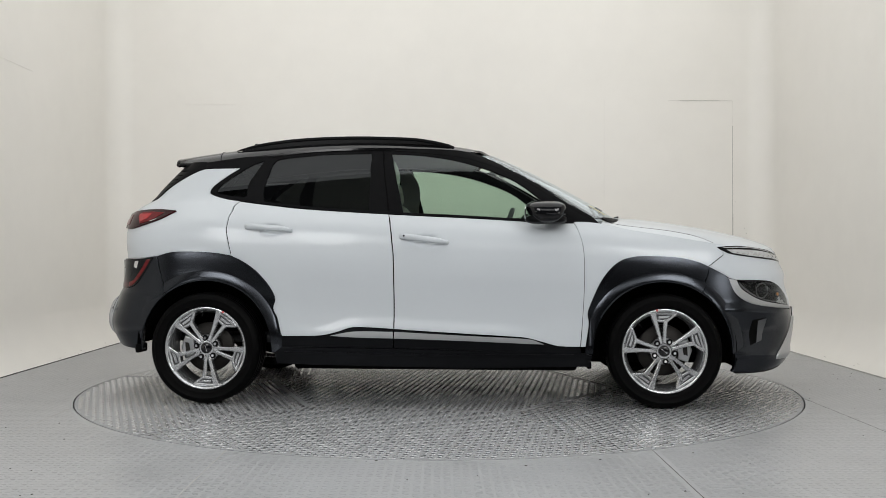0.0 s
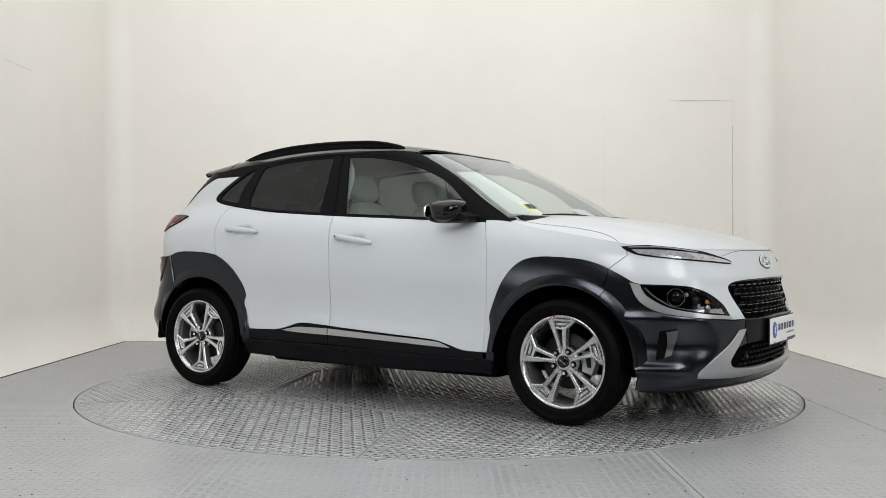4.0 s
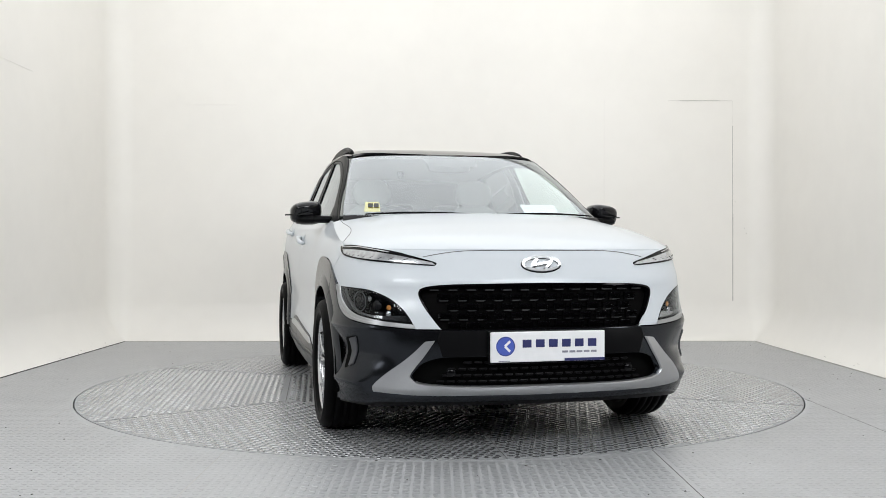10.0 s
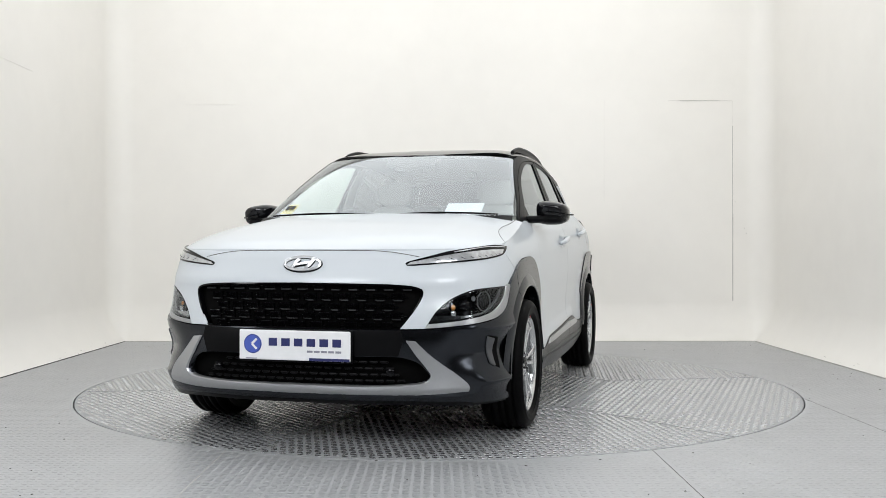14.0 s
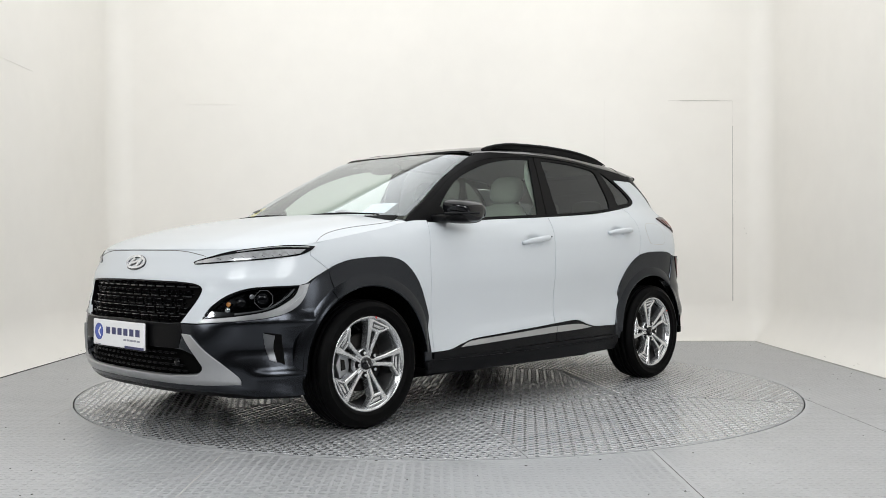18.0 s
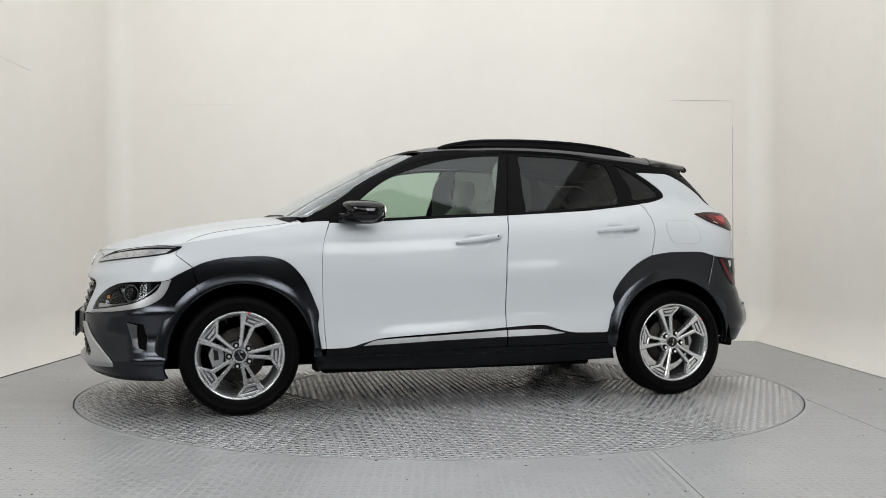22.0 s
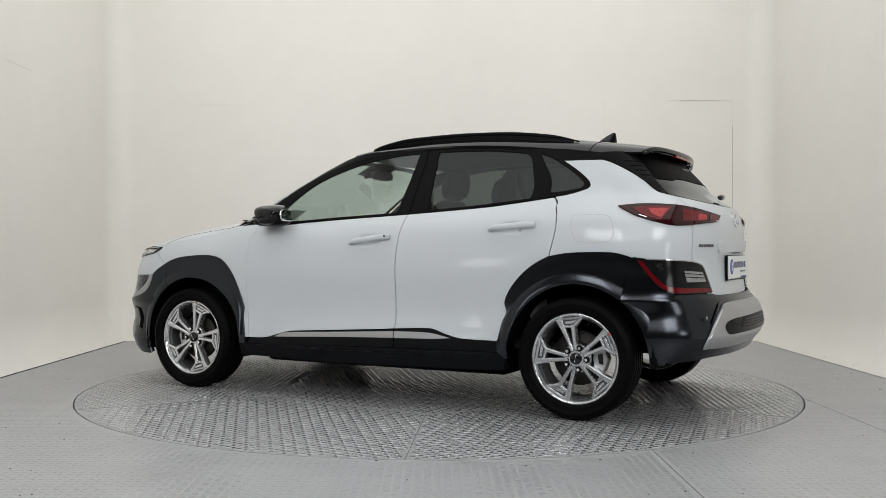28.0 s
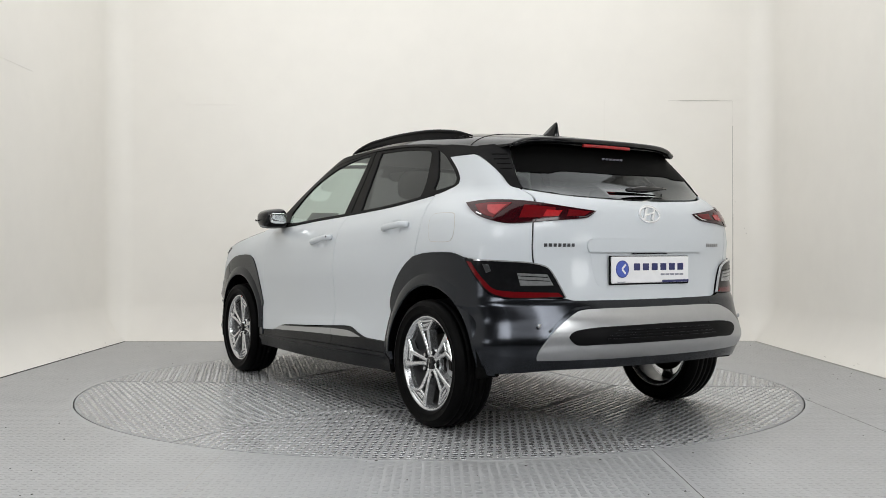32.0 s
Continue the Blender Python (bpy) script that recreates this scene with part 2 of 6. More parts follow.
from_bm("edge_joint", box_bm(FX1 - 0.005, -1.5, 0.004, 0.006, 8.7, 0.006), GAP_GREY, floor)

# ---- the turntable ----
table = new("turntable", None)
tagged(table, "round grey steel turntable set flush in the floor", "turntable")
dv, df = disc(R_TABLE, -0.05, 0.0)
mesh_object("disc", dv, df, TABLE_STEEL, table)
HEX_R, HEX_A = 1.13, -6.0          # a six-sided middle plate, and six plates round it


def spoke_angle(x, y):
    """Degrees past the nearest seam that runs out from a corner of the middle plate, and that seam's number."""
    d = (math.degrees(math.atan2(y, x)) - HEX_A) % 360
    return d % 60, int(d // 60)


def hex_depth(x, y):
    """How far a place lies inside the middle plate's edge."""
    d, _ = spoke_angle(x, y)
    return HEX_R * math.cos(math.pi / 6) - math.hypot(x, y) * math.cos(math.radians(d - 30))


def on_plate(k):
    def keep(x, y):
        d, i = spoke_angle(x, y)
        return i == k and hex_depth(x, y) < -0.014 and math.hypot(x, y) < R_TABLE - 0.02 and math.hypot(x, y) * math.sin(math.radians(min(d, 60 - d))) > 0.012
    return keep


tread("tread", lambda x, y: hex_depth(x, y) > 0.014, math.radians(HEX_A), -1.2, 1.2, -1.2, 1.2, table, seed=2)
for k in range(6):
    tread("tread", on_plate(k), math.radians(HEX_A + 30 + 60 * k), -R_TABLE, R_TABLE, -R_TABLE, R_TABLE, table, seed=3 + k)
for k in range(6):
    a0, a1 = math.radians(HEX_A + 60 * k), math.radians(HEX_A + 60 * k + 60)
    p0, p1 = Vector((math.cos(a0), math.sin(a0), 0)), Vector((math.cos(a1), math.sin(a1), 0))
    for q0, q1 in ((p0 * HEX_R, p0 * (R_TABLE - 0.004)), (p0 * HEX_R, p1 * HEX_R)):
        run, mid = q1 - q0, (q0 + q1) / 2
        ob = from_bm("plate_joint", box_bm(0, 0, 0, run.length, 0.003, 0.002), SEAM, table)
        ob.matrix_local = Matrix.Translation(mid) @ Matrix.Rotation(math.atan2(run.y, run.x), 4, "Z")


def grit(parent, keep, n, seed):
    """Dark specks and flecks lying on the plates."""
    rnd = random.Random(seed)
    verts, faces = [], []
    while n > 0:
        x, y = -3.0 + 6.0 * rnd.random(), -4.2 + 6.9 * rnd.random()
        if not keep(x, y):
            continue
        n -= 1
        r, t = 0.002 + 0.006 * rnd.random() ** 3, rnd.random() * 6.28
        k = len(verts)
        for z, w in ((0.0004, 1.0), (0.0035, 0.55)):
            verts += [(x + r * w * (0.7 + 0.6 * rnd.random()) * math.cos(t + 1.257 * i), y + r * w * 0.8 * math.sin(t + 1.257 * i), z) for i in range(5)]
        faces += [(k + 5, k + 6, k + 7, k + 8, k + 9)] + [(k + i, k + (i + 1) % 5, k + 5 + (i + 1) % 5, k + 5 + i) for i in range(5)]
    return tagged(mesh_object("grit", verts, faces, GRIT, parent), kind="stuff")


grit(floor, lambda x, y: math.hypot(x - TABLE[0], y - TABLE[1]) > R_WELL + 0.02, 90, 11)
grit(table, lambda x, y: math.hypot(x, y) < R_TABLE - 0.02, 70, 12)
# ---- the car's surfaces: x forward, y to its left, z up, from the wheelbase's centre on the ground ----

def spline(*knots):
    """A smooth curve through (u, v) knots, straight beyond its ends."""
    ks = sorted(knots)
    us, vs = [k[0] for k in ks], [k[1] for k in ks]
    n = len(us)
    sl = [(vs[i + 1] - vs[i]) / (us[i + 1] - us[i]) for i in range(n - 1)]
    tg = [sl[0]] + [(sl[i - 1] * (us[i + 1] - us[i]) + sl[i] * (us[i] - us[i - 1])) / (us[i + 1] - us[i - 1]) for i in range(1, n - 1)] + [sl[-1]]

    def at(u):
        if u <= us[0]:
            return vs[0] + tg[0] * (u - us[0])
        if u >= us[-1]:
            return vs[-1] + tg[-1] * (u - us[-1])
        i = 0
        while us[i + 1] <= u:
            i += 1
        h = us[i + 1] - us[i]
        q = (u - us[i]) / h
        return (vs[i] * (1 + 2 * q) * (1 - q) ** 2 + tg[i] * h * q * (1 - q) ** 2 + vs[i + 1] * q * q * (3 - 2 * q) + tg[i + 1] * h * q * q * (q - 1))
    return at


class Wrap:
    """Half of a body shell: at each height a plan outline from the front's middle, round a corner, along the side, round the rear corner."""

    def __init__(self, front, rear, side, xf, xr, pf, qf, pr, qr, zref):
        self.front, self.rear, self.side, self.xf, self.xr = front, rear, side, xf, xr
        self.pf, self.qf, self.pr, self.qr = pf, qf, pr, qr
        n = 400
        self.ang = [math.pi / 2 * (1 - (1 - i / n) ** 4) for i in range(n + 1)]
        self.arc_f, self.arc_r = [0.0], [0.0]
        for arc, fn in ((self.arc_f, self.front_at), (self.arc_r, self.rear_at)):
            last = fn(0.0, zref)
            for a in self.ang[1:]:
                p = fn(a, zref)
                arc.append(arc[-1] + math.hypot(p[0] - last[0], p[1] - last[1]))
                last = p
        self.a1 = self.arc_f[-1]
        self.a2 = self.a1 + xf(zref) - xr(zref)
        self.a3 = self.a2 + self.arc_r[-1]

    def front_at(self, phi, z):
        x0 = self.xf(z)
        x = x0 + (self.front(z) - x0) * max(0.0, math.cos(phi)) ** (2 / self.pf)
        return x, self.side(x, z) * max(0.0, math.sin(phi)) ** (2 * self.qf)

    def rear_at(self, phi, z):
        x0 = self.xr(z)
        x = x0 + (self.rear(z) - x0) * max(0.0, math.cos(phi)) ** (2 / self.pr)
        return x, self.side(x, z) * max(0.0, math.sin(phi)) ** (2 * self.qr)

    def at(self, a, z):
        if a <= self.a1:
            x, y = self.front_at(float(np.interp(abs(a), self.arc_f, self.ang)), z)
            return Vector((x, -y if a < 0 else y, z))
        if a >= self.a2:
            b = self.a3 - a
            x, y = self.rear_at(float(np.interp(abs(b), self.arc_r, self.ang)), z)
            return Vector((x, -y if b < 0 else y, z))
        k = (a - self.a1) / (self.a2 - self.a1)
        x = self.xf(z) + (self.xr(z) - self.xf(z)) * k
        return Vector((x, self.side(x, z), z))

    def normal(self, a, z, e=0.004):
        u = self.at(a + e, z) - self.at(a - e, z)
        v = self.at(a, z + e) - self.at(a, z - e)
        n = u.cross(v)
        return n.normalized() if n.length > 1e-12 else Vector((1, 0, 0))

    def s(self, x, z):
        """The place on the shell at x along the side."""
        x0, x1 = self.xf(z), self.xr(z)
        if x > x0:
            t = min(1.0, (x - x0) / (self.front(z) - x0))
            return float(np.interp(math.acos(t ** (self.pf / 2)), self.ang, self.arc_f)), z
        if x < x1:
            t = min(1.0, (x - x1) / (self.rear(z) - x1))
            return self.a3 - float(np.interp(math.acos(t ** (self.pr / 2)), self.ang, self.arc_r)), z
        return self.a1 + (x0 - x) / (x0 - x1) * (self.a2 - self.a1), z

    def f(self, y, z):
        """The place at y across the front."""
        lo, hi = 0.0, math.pi / 2
        for _ in range(30):
            m = (lo + hi) / 2
            lo, hi = (m, hi) if self.front_at(m, z)[1] < abs(y) else (lo, m)
        return math.copysign(float(np.interp(lo, self.ang, self.arc_f)), y), z

    def r(self, y, z):
        """The place at y across the rear."""
        lo, hi = 0.0, math.pi / 2
        for _ in range(30):
            m = (lo + hi) / 2
            lo, hi = (m, hi) if self.rear_at(m, z)[1] < abs(y) else (lo, m)
        return self.a3 - math.copysign(float(np.interp(lo, self.ang, self.arc_r)), y), z


def cabin_side(x, z):
    return 0.785 - 0.40 * (z - 1.05) - 0.02 * ((x + 0.3) / 1.1) ** 2


BELT = spline((2.05, 0.885), (1.9, 0.888), (1.7, 0.902), (1.61, 0.915), (1.4, 0.95), (1.25, 0.975), (1.1, 1.0), (0.97, 1.03), (0.85, 1.045), (0.6, 1.05), (0.2, 1.066), (-0.24, 1.085), (-0.7, 1.115), (-1.13, 1.165), (-1.33, 1.206), (-1.45, 1.20), (-1.6, 1.18), (-1.76, 1.17))
SHOULDER = spline((2.1, 0.84), (1.6, 0.83), (1.4, 0.815), (1.1, 0.79), (0.85, 0.772), (0.0, 0.778), (-0.24, 0.777), (-1.13, 0.735), (-1.33, 0.712), (-1.6, 0.70), (-2.0, 0.70))
SWELL = spline((-0.05, -0.4), (0, 0), (0.02, 0.2), (0.05, 0.45), (0.1, 0.72), (0.15, 0.86), (0.22, 0.95), (0.32, 1.0), (0.45, 0.96), (0.55, 0.93), (0.65, 0.98), (0.72, 1.03), (0.8, 1.0), (0.88, 0.8))

SOFT_SWELL = spline((-0.05, -0.2), (0, 0), (0.03, 0.12), (0.06, 0.3), (0.1, 0.54), (0.15, 0.78), (0.22, 0.93), (0.32, 1.0), (0.45, 0.98), (0.6, 0.98), (0.8, 1.0), (0.95, 0.85))
SCOOP = spline((1.2, 0.0), (0.88, 0.0), (0.80, 0.0), (0.72, -0.002), (0.64, -0.008), (0.56, -0.011), (0.50, -0.011), (0.44, -0.009), (0.36, -0.006), (0.22, -0.004))
CLAD_TOP = spline((0.84, 0.339), (0.713, 0.342), (0.617, 0.367), (0.52, 0.389), (0.197, 0.408), (-0.126, 0.426), (-0.213, 0.433), (-0.385, 0.442), (-0.465, 0.439), (-0.546, 0.413), (-0.643, 0.393), (-0.86, 0.389))
CUPS = ((-0.030, 0.936), (-0.925, 1.000))         # hollows behind the door handles


def ease(q):
    q = min(1.0, max(0.0, q))
    return q * q * (3 - 2 * q)


def body_side(x, z):
    if z > BELT(x):
        return cabin_side(x, z) + SHOULDER(x) - cabin_side(x, BELT(x))
    d = BELT(x) - z
    k = min(1.0, max(0.0, (-1.08 - x) / 0.25))
    y = SHOULDER(x) + (0.867 - SHOULDER(x)) * (SWELL(d) * (1 - k) + SOFT_SWELL(d) * k)
    mid = ease((0.95 - x) / 0.25) * ease((x + 0.98) / 0.25)
    if mid:
        up = (z - CLAD_TOP(min(0.84, max(-0.86, x)))) / 0.075
        y += mid * (SCOOP(z) + 0.008 * (1 - ease(up)) * ease((0.75 - x) / 0.4) * ease((x + 0.86) / 0.4))
        for cx, cz in CUPS:
            r = ((x - cx) / 0.062) ** 2 + ((z - cz) / 0.032) ** 2
            if r < 3:
                y -= 0.016 * math.exp(-r * r)
    return y


WIND_X = spline((1.0, 1.19), (1.06, 1.10), (1.15, 0.955), (1.25, 0.78), (1.35, 0.59), (1.42, 0.445), (1.47, 0.33), (1.5, 0.26))
REAR_X = spline((0.22, -1.93), (0.30, -1.96), (0.36, -1.995), (0.42, -2.025), (0.5, -2.028), (0.58, -2.0), (0.64, -1.962), (0.70, -1.952), (0.845, -1.945), (0.95, -1.955), (1.05, -1.945), (1.10, -1.925), (1.14, -1.885), (1.17, -1.825), (1.25, -1.745), (1.35, -1.655), (1.42, -1.59), (1.48, -1.53))
REAR_0 = spline((0.2, -1.0), (0.9, -1.0), (1.05, -1.05), (1.17, -1.2), (1.25, -1.2), (1.35, -1.12), (1.45, -1.03))
TUB = Wrap(spline((0.18, 2.04), (0.24, 2.115), (0.30, 2.135), (0.40, 2.148), (0.50, 2.152), (0.60, 2.137), (0.70, 2.114), (0.745, 2.112), (0.765, 2.104), (0.80, 2.084), (0.85, 2.065), (0.885, 2.045), (0.92, 2.01)),
           REAR_X, body_side, lambda z: 0.9, REAR_0, 6, 0.4, 7, 0.45, 0.6)
CABIN = Wrap(WIND_X, REAR_X, cabin_side, lambda z: WIND_X(z) - 0.45, REAR_0, 6, 0.25, 7, 0.45, 1.25)
# ---- the car's materials ----
PAINT = mat("white_car_paint", (0.555, 0.585, 0.613), 0.32, coat=0.45, spec=0.2, coat_rough=0.07, vary=0.01, scale=3)
GLOSSBLACK = mat("gloss_black_paint", (0.005, 0.005, 0.006), 0.08, coat=0.25, spec=0.25, vary=0.1, scale=3)
ROOFBLACK = mat("black_roof_paint", (0.004, 0.004, 0.0045), 0.08, coat=0.0, spec=0.38, vary=0.08, scale=3)
GRILLEBLACK = mat("grille_black", (0.002, 0.002, 0.0025), 0.10, spec=0.17, vary=0.1, scale=8)
SATINBLACK = mat("satin_black_trim", (0.004, 0.004, 0.0045), 0.35, spec=0.07, vary=0.15, scale=20, bump=0.05, bump_scale=400)
CLAD = mat("dark_grey_cladding", (0.038, 0.041, 0.047), 0.19, metal=0.95, spec=0.4, vary=0.05, scale=8, bump=0.01, bump_scale=500)
SILL = mat("black_sill_plastic", (0.010, 0.0105, 0.012), 0.30, metal=0.6, spec=0.10, vary=0.15, scale=12, bump=0.1, bump_scale=500)
SATINGREY = mat("satin_grey_metal", (0.11, 0.113, 0.12), 0.28, metal=0.85, vary=0.05, scale=10)
SILVER = mat("satin_silver_trim", (0.43, 0.435, 0.445), 0.32, metal=0.85, vary=0.04, scale=10)
CHROME = mat("chrome", (0.78, 0.79, 0.80), 0.08, metal=1.0, vary=0.02, scale=8)
EMBLEM = mat("bright_emblem", (0.84, 0.85, 0.86), 0.22, metal=0.62, vary=0.02, scale=8)
RIMPAINT = mat("machined_alloy", (0.60, 0.61, 0.62), 0.24, metal=0.85, vary=0.03, scale=25)
RIMDARK = mat("grey_alloy_pocket", (0.07, 0.071, 0.073), 0.34, metal=0.8, vary=0.06, scale=20)
# Darker than the rim's alloy: the wheel's inner shade is put into this colour.
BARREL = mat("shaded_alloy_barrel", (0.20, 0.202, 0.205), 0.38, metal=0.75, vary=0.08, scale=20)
RUBBER = mat("tyre_rubber", (0.0022, 0.0022, 0.0023), 0.5, spec=0.05, vary=0.25, scale=15, bump=0.12, bump_scale=220)
BRAKE = mat("brake_iron", (0.022, 0.020, 0.018), 0.5, metal=0.8, vary=0.2, scale=18)
DARKHOLE = mat("black_underbody", (0.003, 0.003, 0.003), 0.9, spec=0.05, vary=0.2, scale=9)
REDLENS = mat("red_lamp_lens", (0.11, 0.004, 0.006), 0.10, coat=0.05, spec=0.3, vary=0.12, scale=30)
REDBRIGHT = mat("bright_red_reflector", (0.34, 0.012, 0.015), 0.12, coat=0.15, vary=0.12, scale=60)
REDDARK = mat("smoked_red_lens", (0.024, 0.0015, 0.003), 0.08, coat=0.05, spec=0.3, vary=0.1, scale=30)
SMOKE = mat("smoked_lamp_housing", (0.007, 0.0073, 0.008), 0.12, coat=0.0, spec=0.18, vary=0.2, scale=30)
LENSGREY = mat("clear_lamp_unit", (0.50, 0.51, 0.52), 0.16, metal=0.5, coat=1.0, vary=0.25, scale=45)
LAMPGREY = mat("smoked_lamp_unit", (0.30, 0.305, 0.31), 0.16, metal=0.5, coat=0.5, vary=0.25, scale=45)
AMBER = mat("amber_bulb", (0.75, 0.30, 0.06), 0.2, coat=1.0, vary=0.1, scale=60)
PLATE = mat("white_plate", (0.78, 0.78, 0.79), 0.3, vary=0.03, scale=20)
NAVY = mat("navy_print", (0.020, 0.024, 0.11), 0.4, vary=0.1, scale=40)
BLUE = mat("blue_print", (0.06, 0.10, 0.42), 0.4, vary=0.1, scale=40)
GREYPRINT = mat("grey_print", (0.25, 0.25, 0.30), 0.4, vary=0.1, scale=40)
YELLOW = mat("yellow_sticker", (0.72, 0.60, 0.03), 0.5, vary=0.05, scale=40)
PAPER = mat("white_paper", (0.75, 0.78, 0.77), 0.7, vary=0.04, scale=30)
TRIMGREY = mat("pale_cabin_trim", (0.34, 0.335, 0.32), 0.7, vary=0.06, scale=14, bump=0.1, bump_scale=200)
LEATHER = mat("pale_stone_leather", (0.36, 0.355, 0.33), 0.5, vary=0.08, scale=14, bump=0.12, bump_scale=260)
MATTEBLACK = mat("matt_black_band", (0.002, 0.002, 0.002), 0.5, spec=0.02, vary=0.1, scale=10)
DASH = mat("dark_dash_plastic", (0.03, 0.031, 0.033), 0.6, vary=0.15, scale=18, bump=0.15, bump_scale=300)
CLEAR = glass("clear_green_glass", (0.66, 0.78, 0.69), ior=1.6)
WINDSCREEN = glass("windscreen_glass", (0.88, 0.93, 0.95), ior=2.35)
PRIVACY = glass("privacy_glass", (0.10, 0.108, 0.104), ior=1.4)
REARGLASS = glass("dark_rear_glass", (0.07, 0.075, 0.08))
MIRROR = mat("mirror_glass", (0.75, 0.77, 0.77), 0.02, metal=1.0, vary=0.01, scale=3)
REDDOT = mat("red_paint_dot", (0.5, 0.02, 0.02), 0.5, vary=0.1, scale=60)

car = new("car", None)
tagged(car, "white crossover car with black roof and dark grey cladding", "car")


# ---- tools for panels ----
def smooth_path(points, step=0.02, closed=True):
    """Points (a, z) joined by soft curves; a point with a third value keeps its corner."""
    pts = [(p[0], p[1]) for p in points]
    sharp = [len(p) > 2 for p in points]
    n = len(pts)
    out = []
    for i in range(n if closed else n - 1):
        p1, p2 = pts[i], pts[(i + 1) % n]
        p0 = p1 if sharp[i] or (not closed and i == 0) else pts[i - 1]
        p3 = p2 if sharp[(i + 1) % n] or (not closed and i == n - 2) else pts[(i + 2) % n]
        d = math.hypot(p2[0] - p1[0], p2[1] - p1[1])
        m1 = tuple((p2[k] - p0[k]) / 2 for k in (0, 1))
        m2 = tuple((p3[k] - p1[k]) / 2 for k in (0, 1))
        l1, l2 = math.hypot(*m1), math.hypot(*m2)
        m1 = tuple(c * min(1.0, d / max(l1, 1e-9)) for c in m1)
        m2 = tuple(c * min(1.0, d / max(l2, 1e-9)) for c in m2)
        k = max(1, math.ceil(d / step))
        for j in range(k):
            q = j / k
            h0, h1, h2, h3 = (1 + 2 * q) * (1 - q) ** 2, q * (1 - q) ** 2, q * q * (3 - 2 * q), q * q * (q - 1)
            out.append(tuple(p1[c] * h0 + m1[c] * h1 + p2[c] * h2 + m2[c] * h3 for c in (0, 1)))
    if not closed:
        out.append(pts[-1])
    return out


def inside(poly, pts):
    """Which of the points lie in the polygon."""
    px, pz = np.array(poly).T
    qx, qz = np.roll(px, -1), np.roll(pz, -1)
    x, z = np.asarray(pts)[:, 0][:, None], np.asarray(pts)[:, 1][:, None]
    cross = ((pz > z) != (qz > z)) & (x < (qx - px) * (z - pz) / np.where(qz == pz, 1e-12, qz - pz) + px)
    return cross.sum(1) % 2 == 1


def triangulate(loops, res):
    """A fine mesh of the region inside the first loop and outside the others."""
    verts, edges = [], []
    for lp in loops:
        k, n = len(verts), len(lp)
        verts += [Vector(p) for p in lp]
        edges += [(k + i, k + (i + 1) % n) for i in range(n)]
    border = np.array([tuple(v) for v in verts])
    lo, hi = border.min(0), border.max(0)
    gx, gz = np.meshgrid(np.arange(lo[0] + res / 2, hi[0], res), np.arange(lo[1] + res / 2, hi[1], res))
    grid = np.stack([gx.ravel(), gz.ravel()], 1)
    if len(grid):
        ok = inside(loops[0], grid)
        for lp in loops[1:]:
            ok &= ~inside(lp, grid)
        grid = grid[ok]
    if len(grid):
        far = np.min(np.hypot(grid[:, None, 0] - border[None, :, 0], grid[:, None, 1] - border[None, :, 1]), 1) > res * 0.45
        verts += [Vector(p) for p in grid[far]]
    v, _, f, _, _, _ = geometry.delaunay_2d_cdt(verts, edges, [], 0, 1e-6)
    v = [tuple(p) for p in v]
    cen = np.array([[sum(v[i][0] for i in t) / 3, sum(v[i][1] for i in t) / 3] for t in f])
    ok = inside(loops[0], cen)
    for lp in loops[1:]:
        ok &= ~inside(lp, cen)
    return v, [t for t, o in zip(f, ok) if o]


def shell_mesh(name, place, loops, res, thick, flip):
    """Maps a flat region on to a surface, with turned-in edges."""
    v2, tris = triangulate(loops, res)
    e = 0.003
    pos, nor = [], []
    for a, z in v2:
        p = place(a, z)
        n = (place(a + e, z) - place(a - e, z)).cross(place(a, z + e) - place(a, z - e))
        n = n.normalized() if n.length > 1e-12 else Vector((1, 0, 0))
        pos.append(p)
        nor.append(n)
    count = defaultdict(int)
    for t in tris:
        for i in range(3):
            count[(t[i], t[(i + 1) % 3])] += 1
    rim = [(a, b) for a, b in count if (b, a) not in count]
    verts, norms, faces = list(pos), list(nor), [tuple(t) for t in tris]
    for a, b in rim:
        k = len(verts)
        along = (pos[b] - pos[a]).normalized()
        out = along.cross(nor[a])
        soft_a, soft_b = (out + nor[a]).normalized(), (out + nor[b]).normalized()
        verts += [pos[a], pos[b], pos[b] - nor[b] * thick, pos[a] - nor[a] * thick]
        norms += [soft_a, soft_b, out, out]
        faces.append((k, k + 3, k + 2, k + 1))
    if flip:
        verts = [Vector((p.x, -p.y, p.z)) for p in verts]
        norms = [Vector((p.x, -p.y, p.z)) for p in norms]
        faces = [tuple(reversed(t)) for t in faces]
    me = bpy.data.meshes.new(name)
    me.from_pydata(verts, [], faces)
    me.shade_smooth()
    me.normals_split_custom_set_from_vertices(norms)
    return me


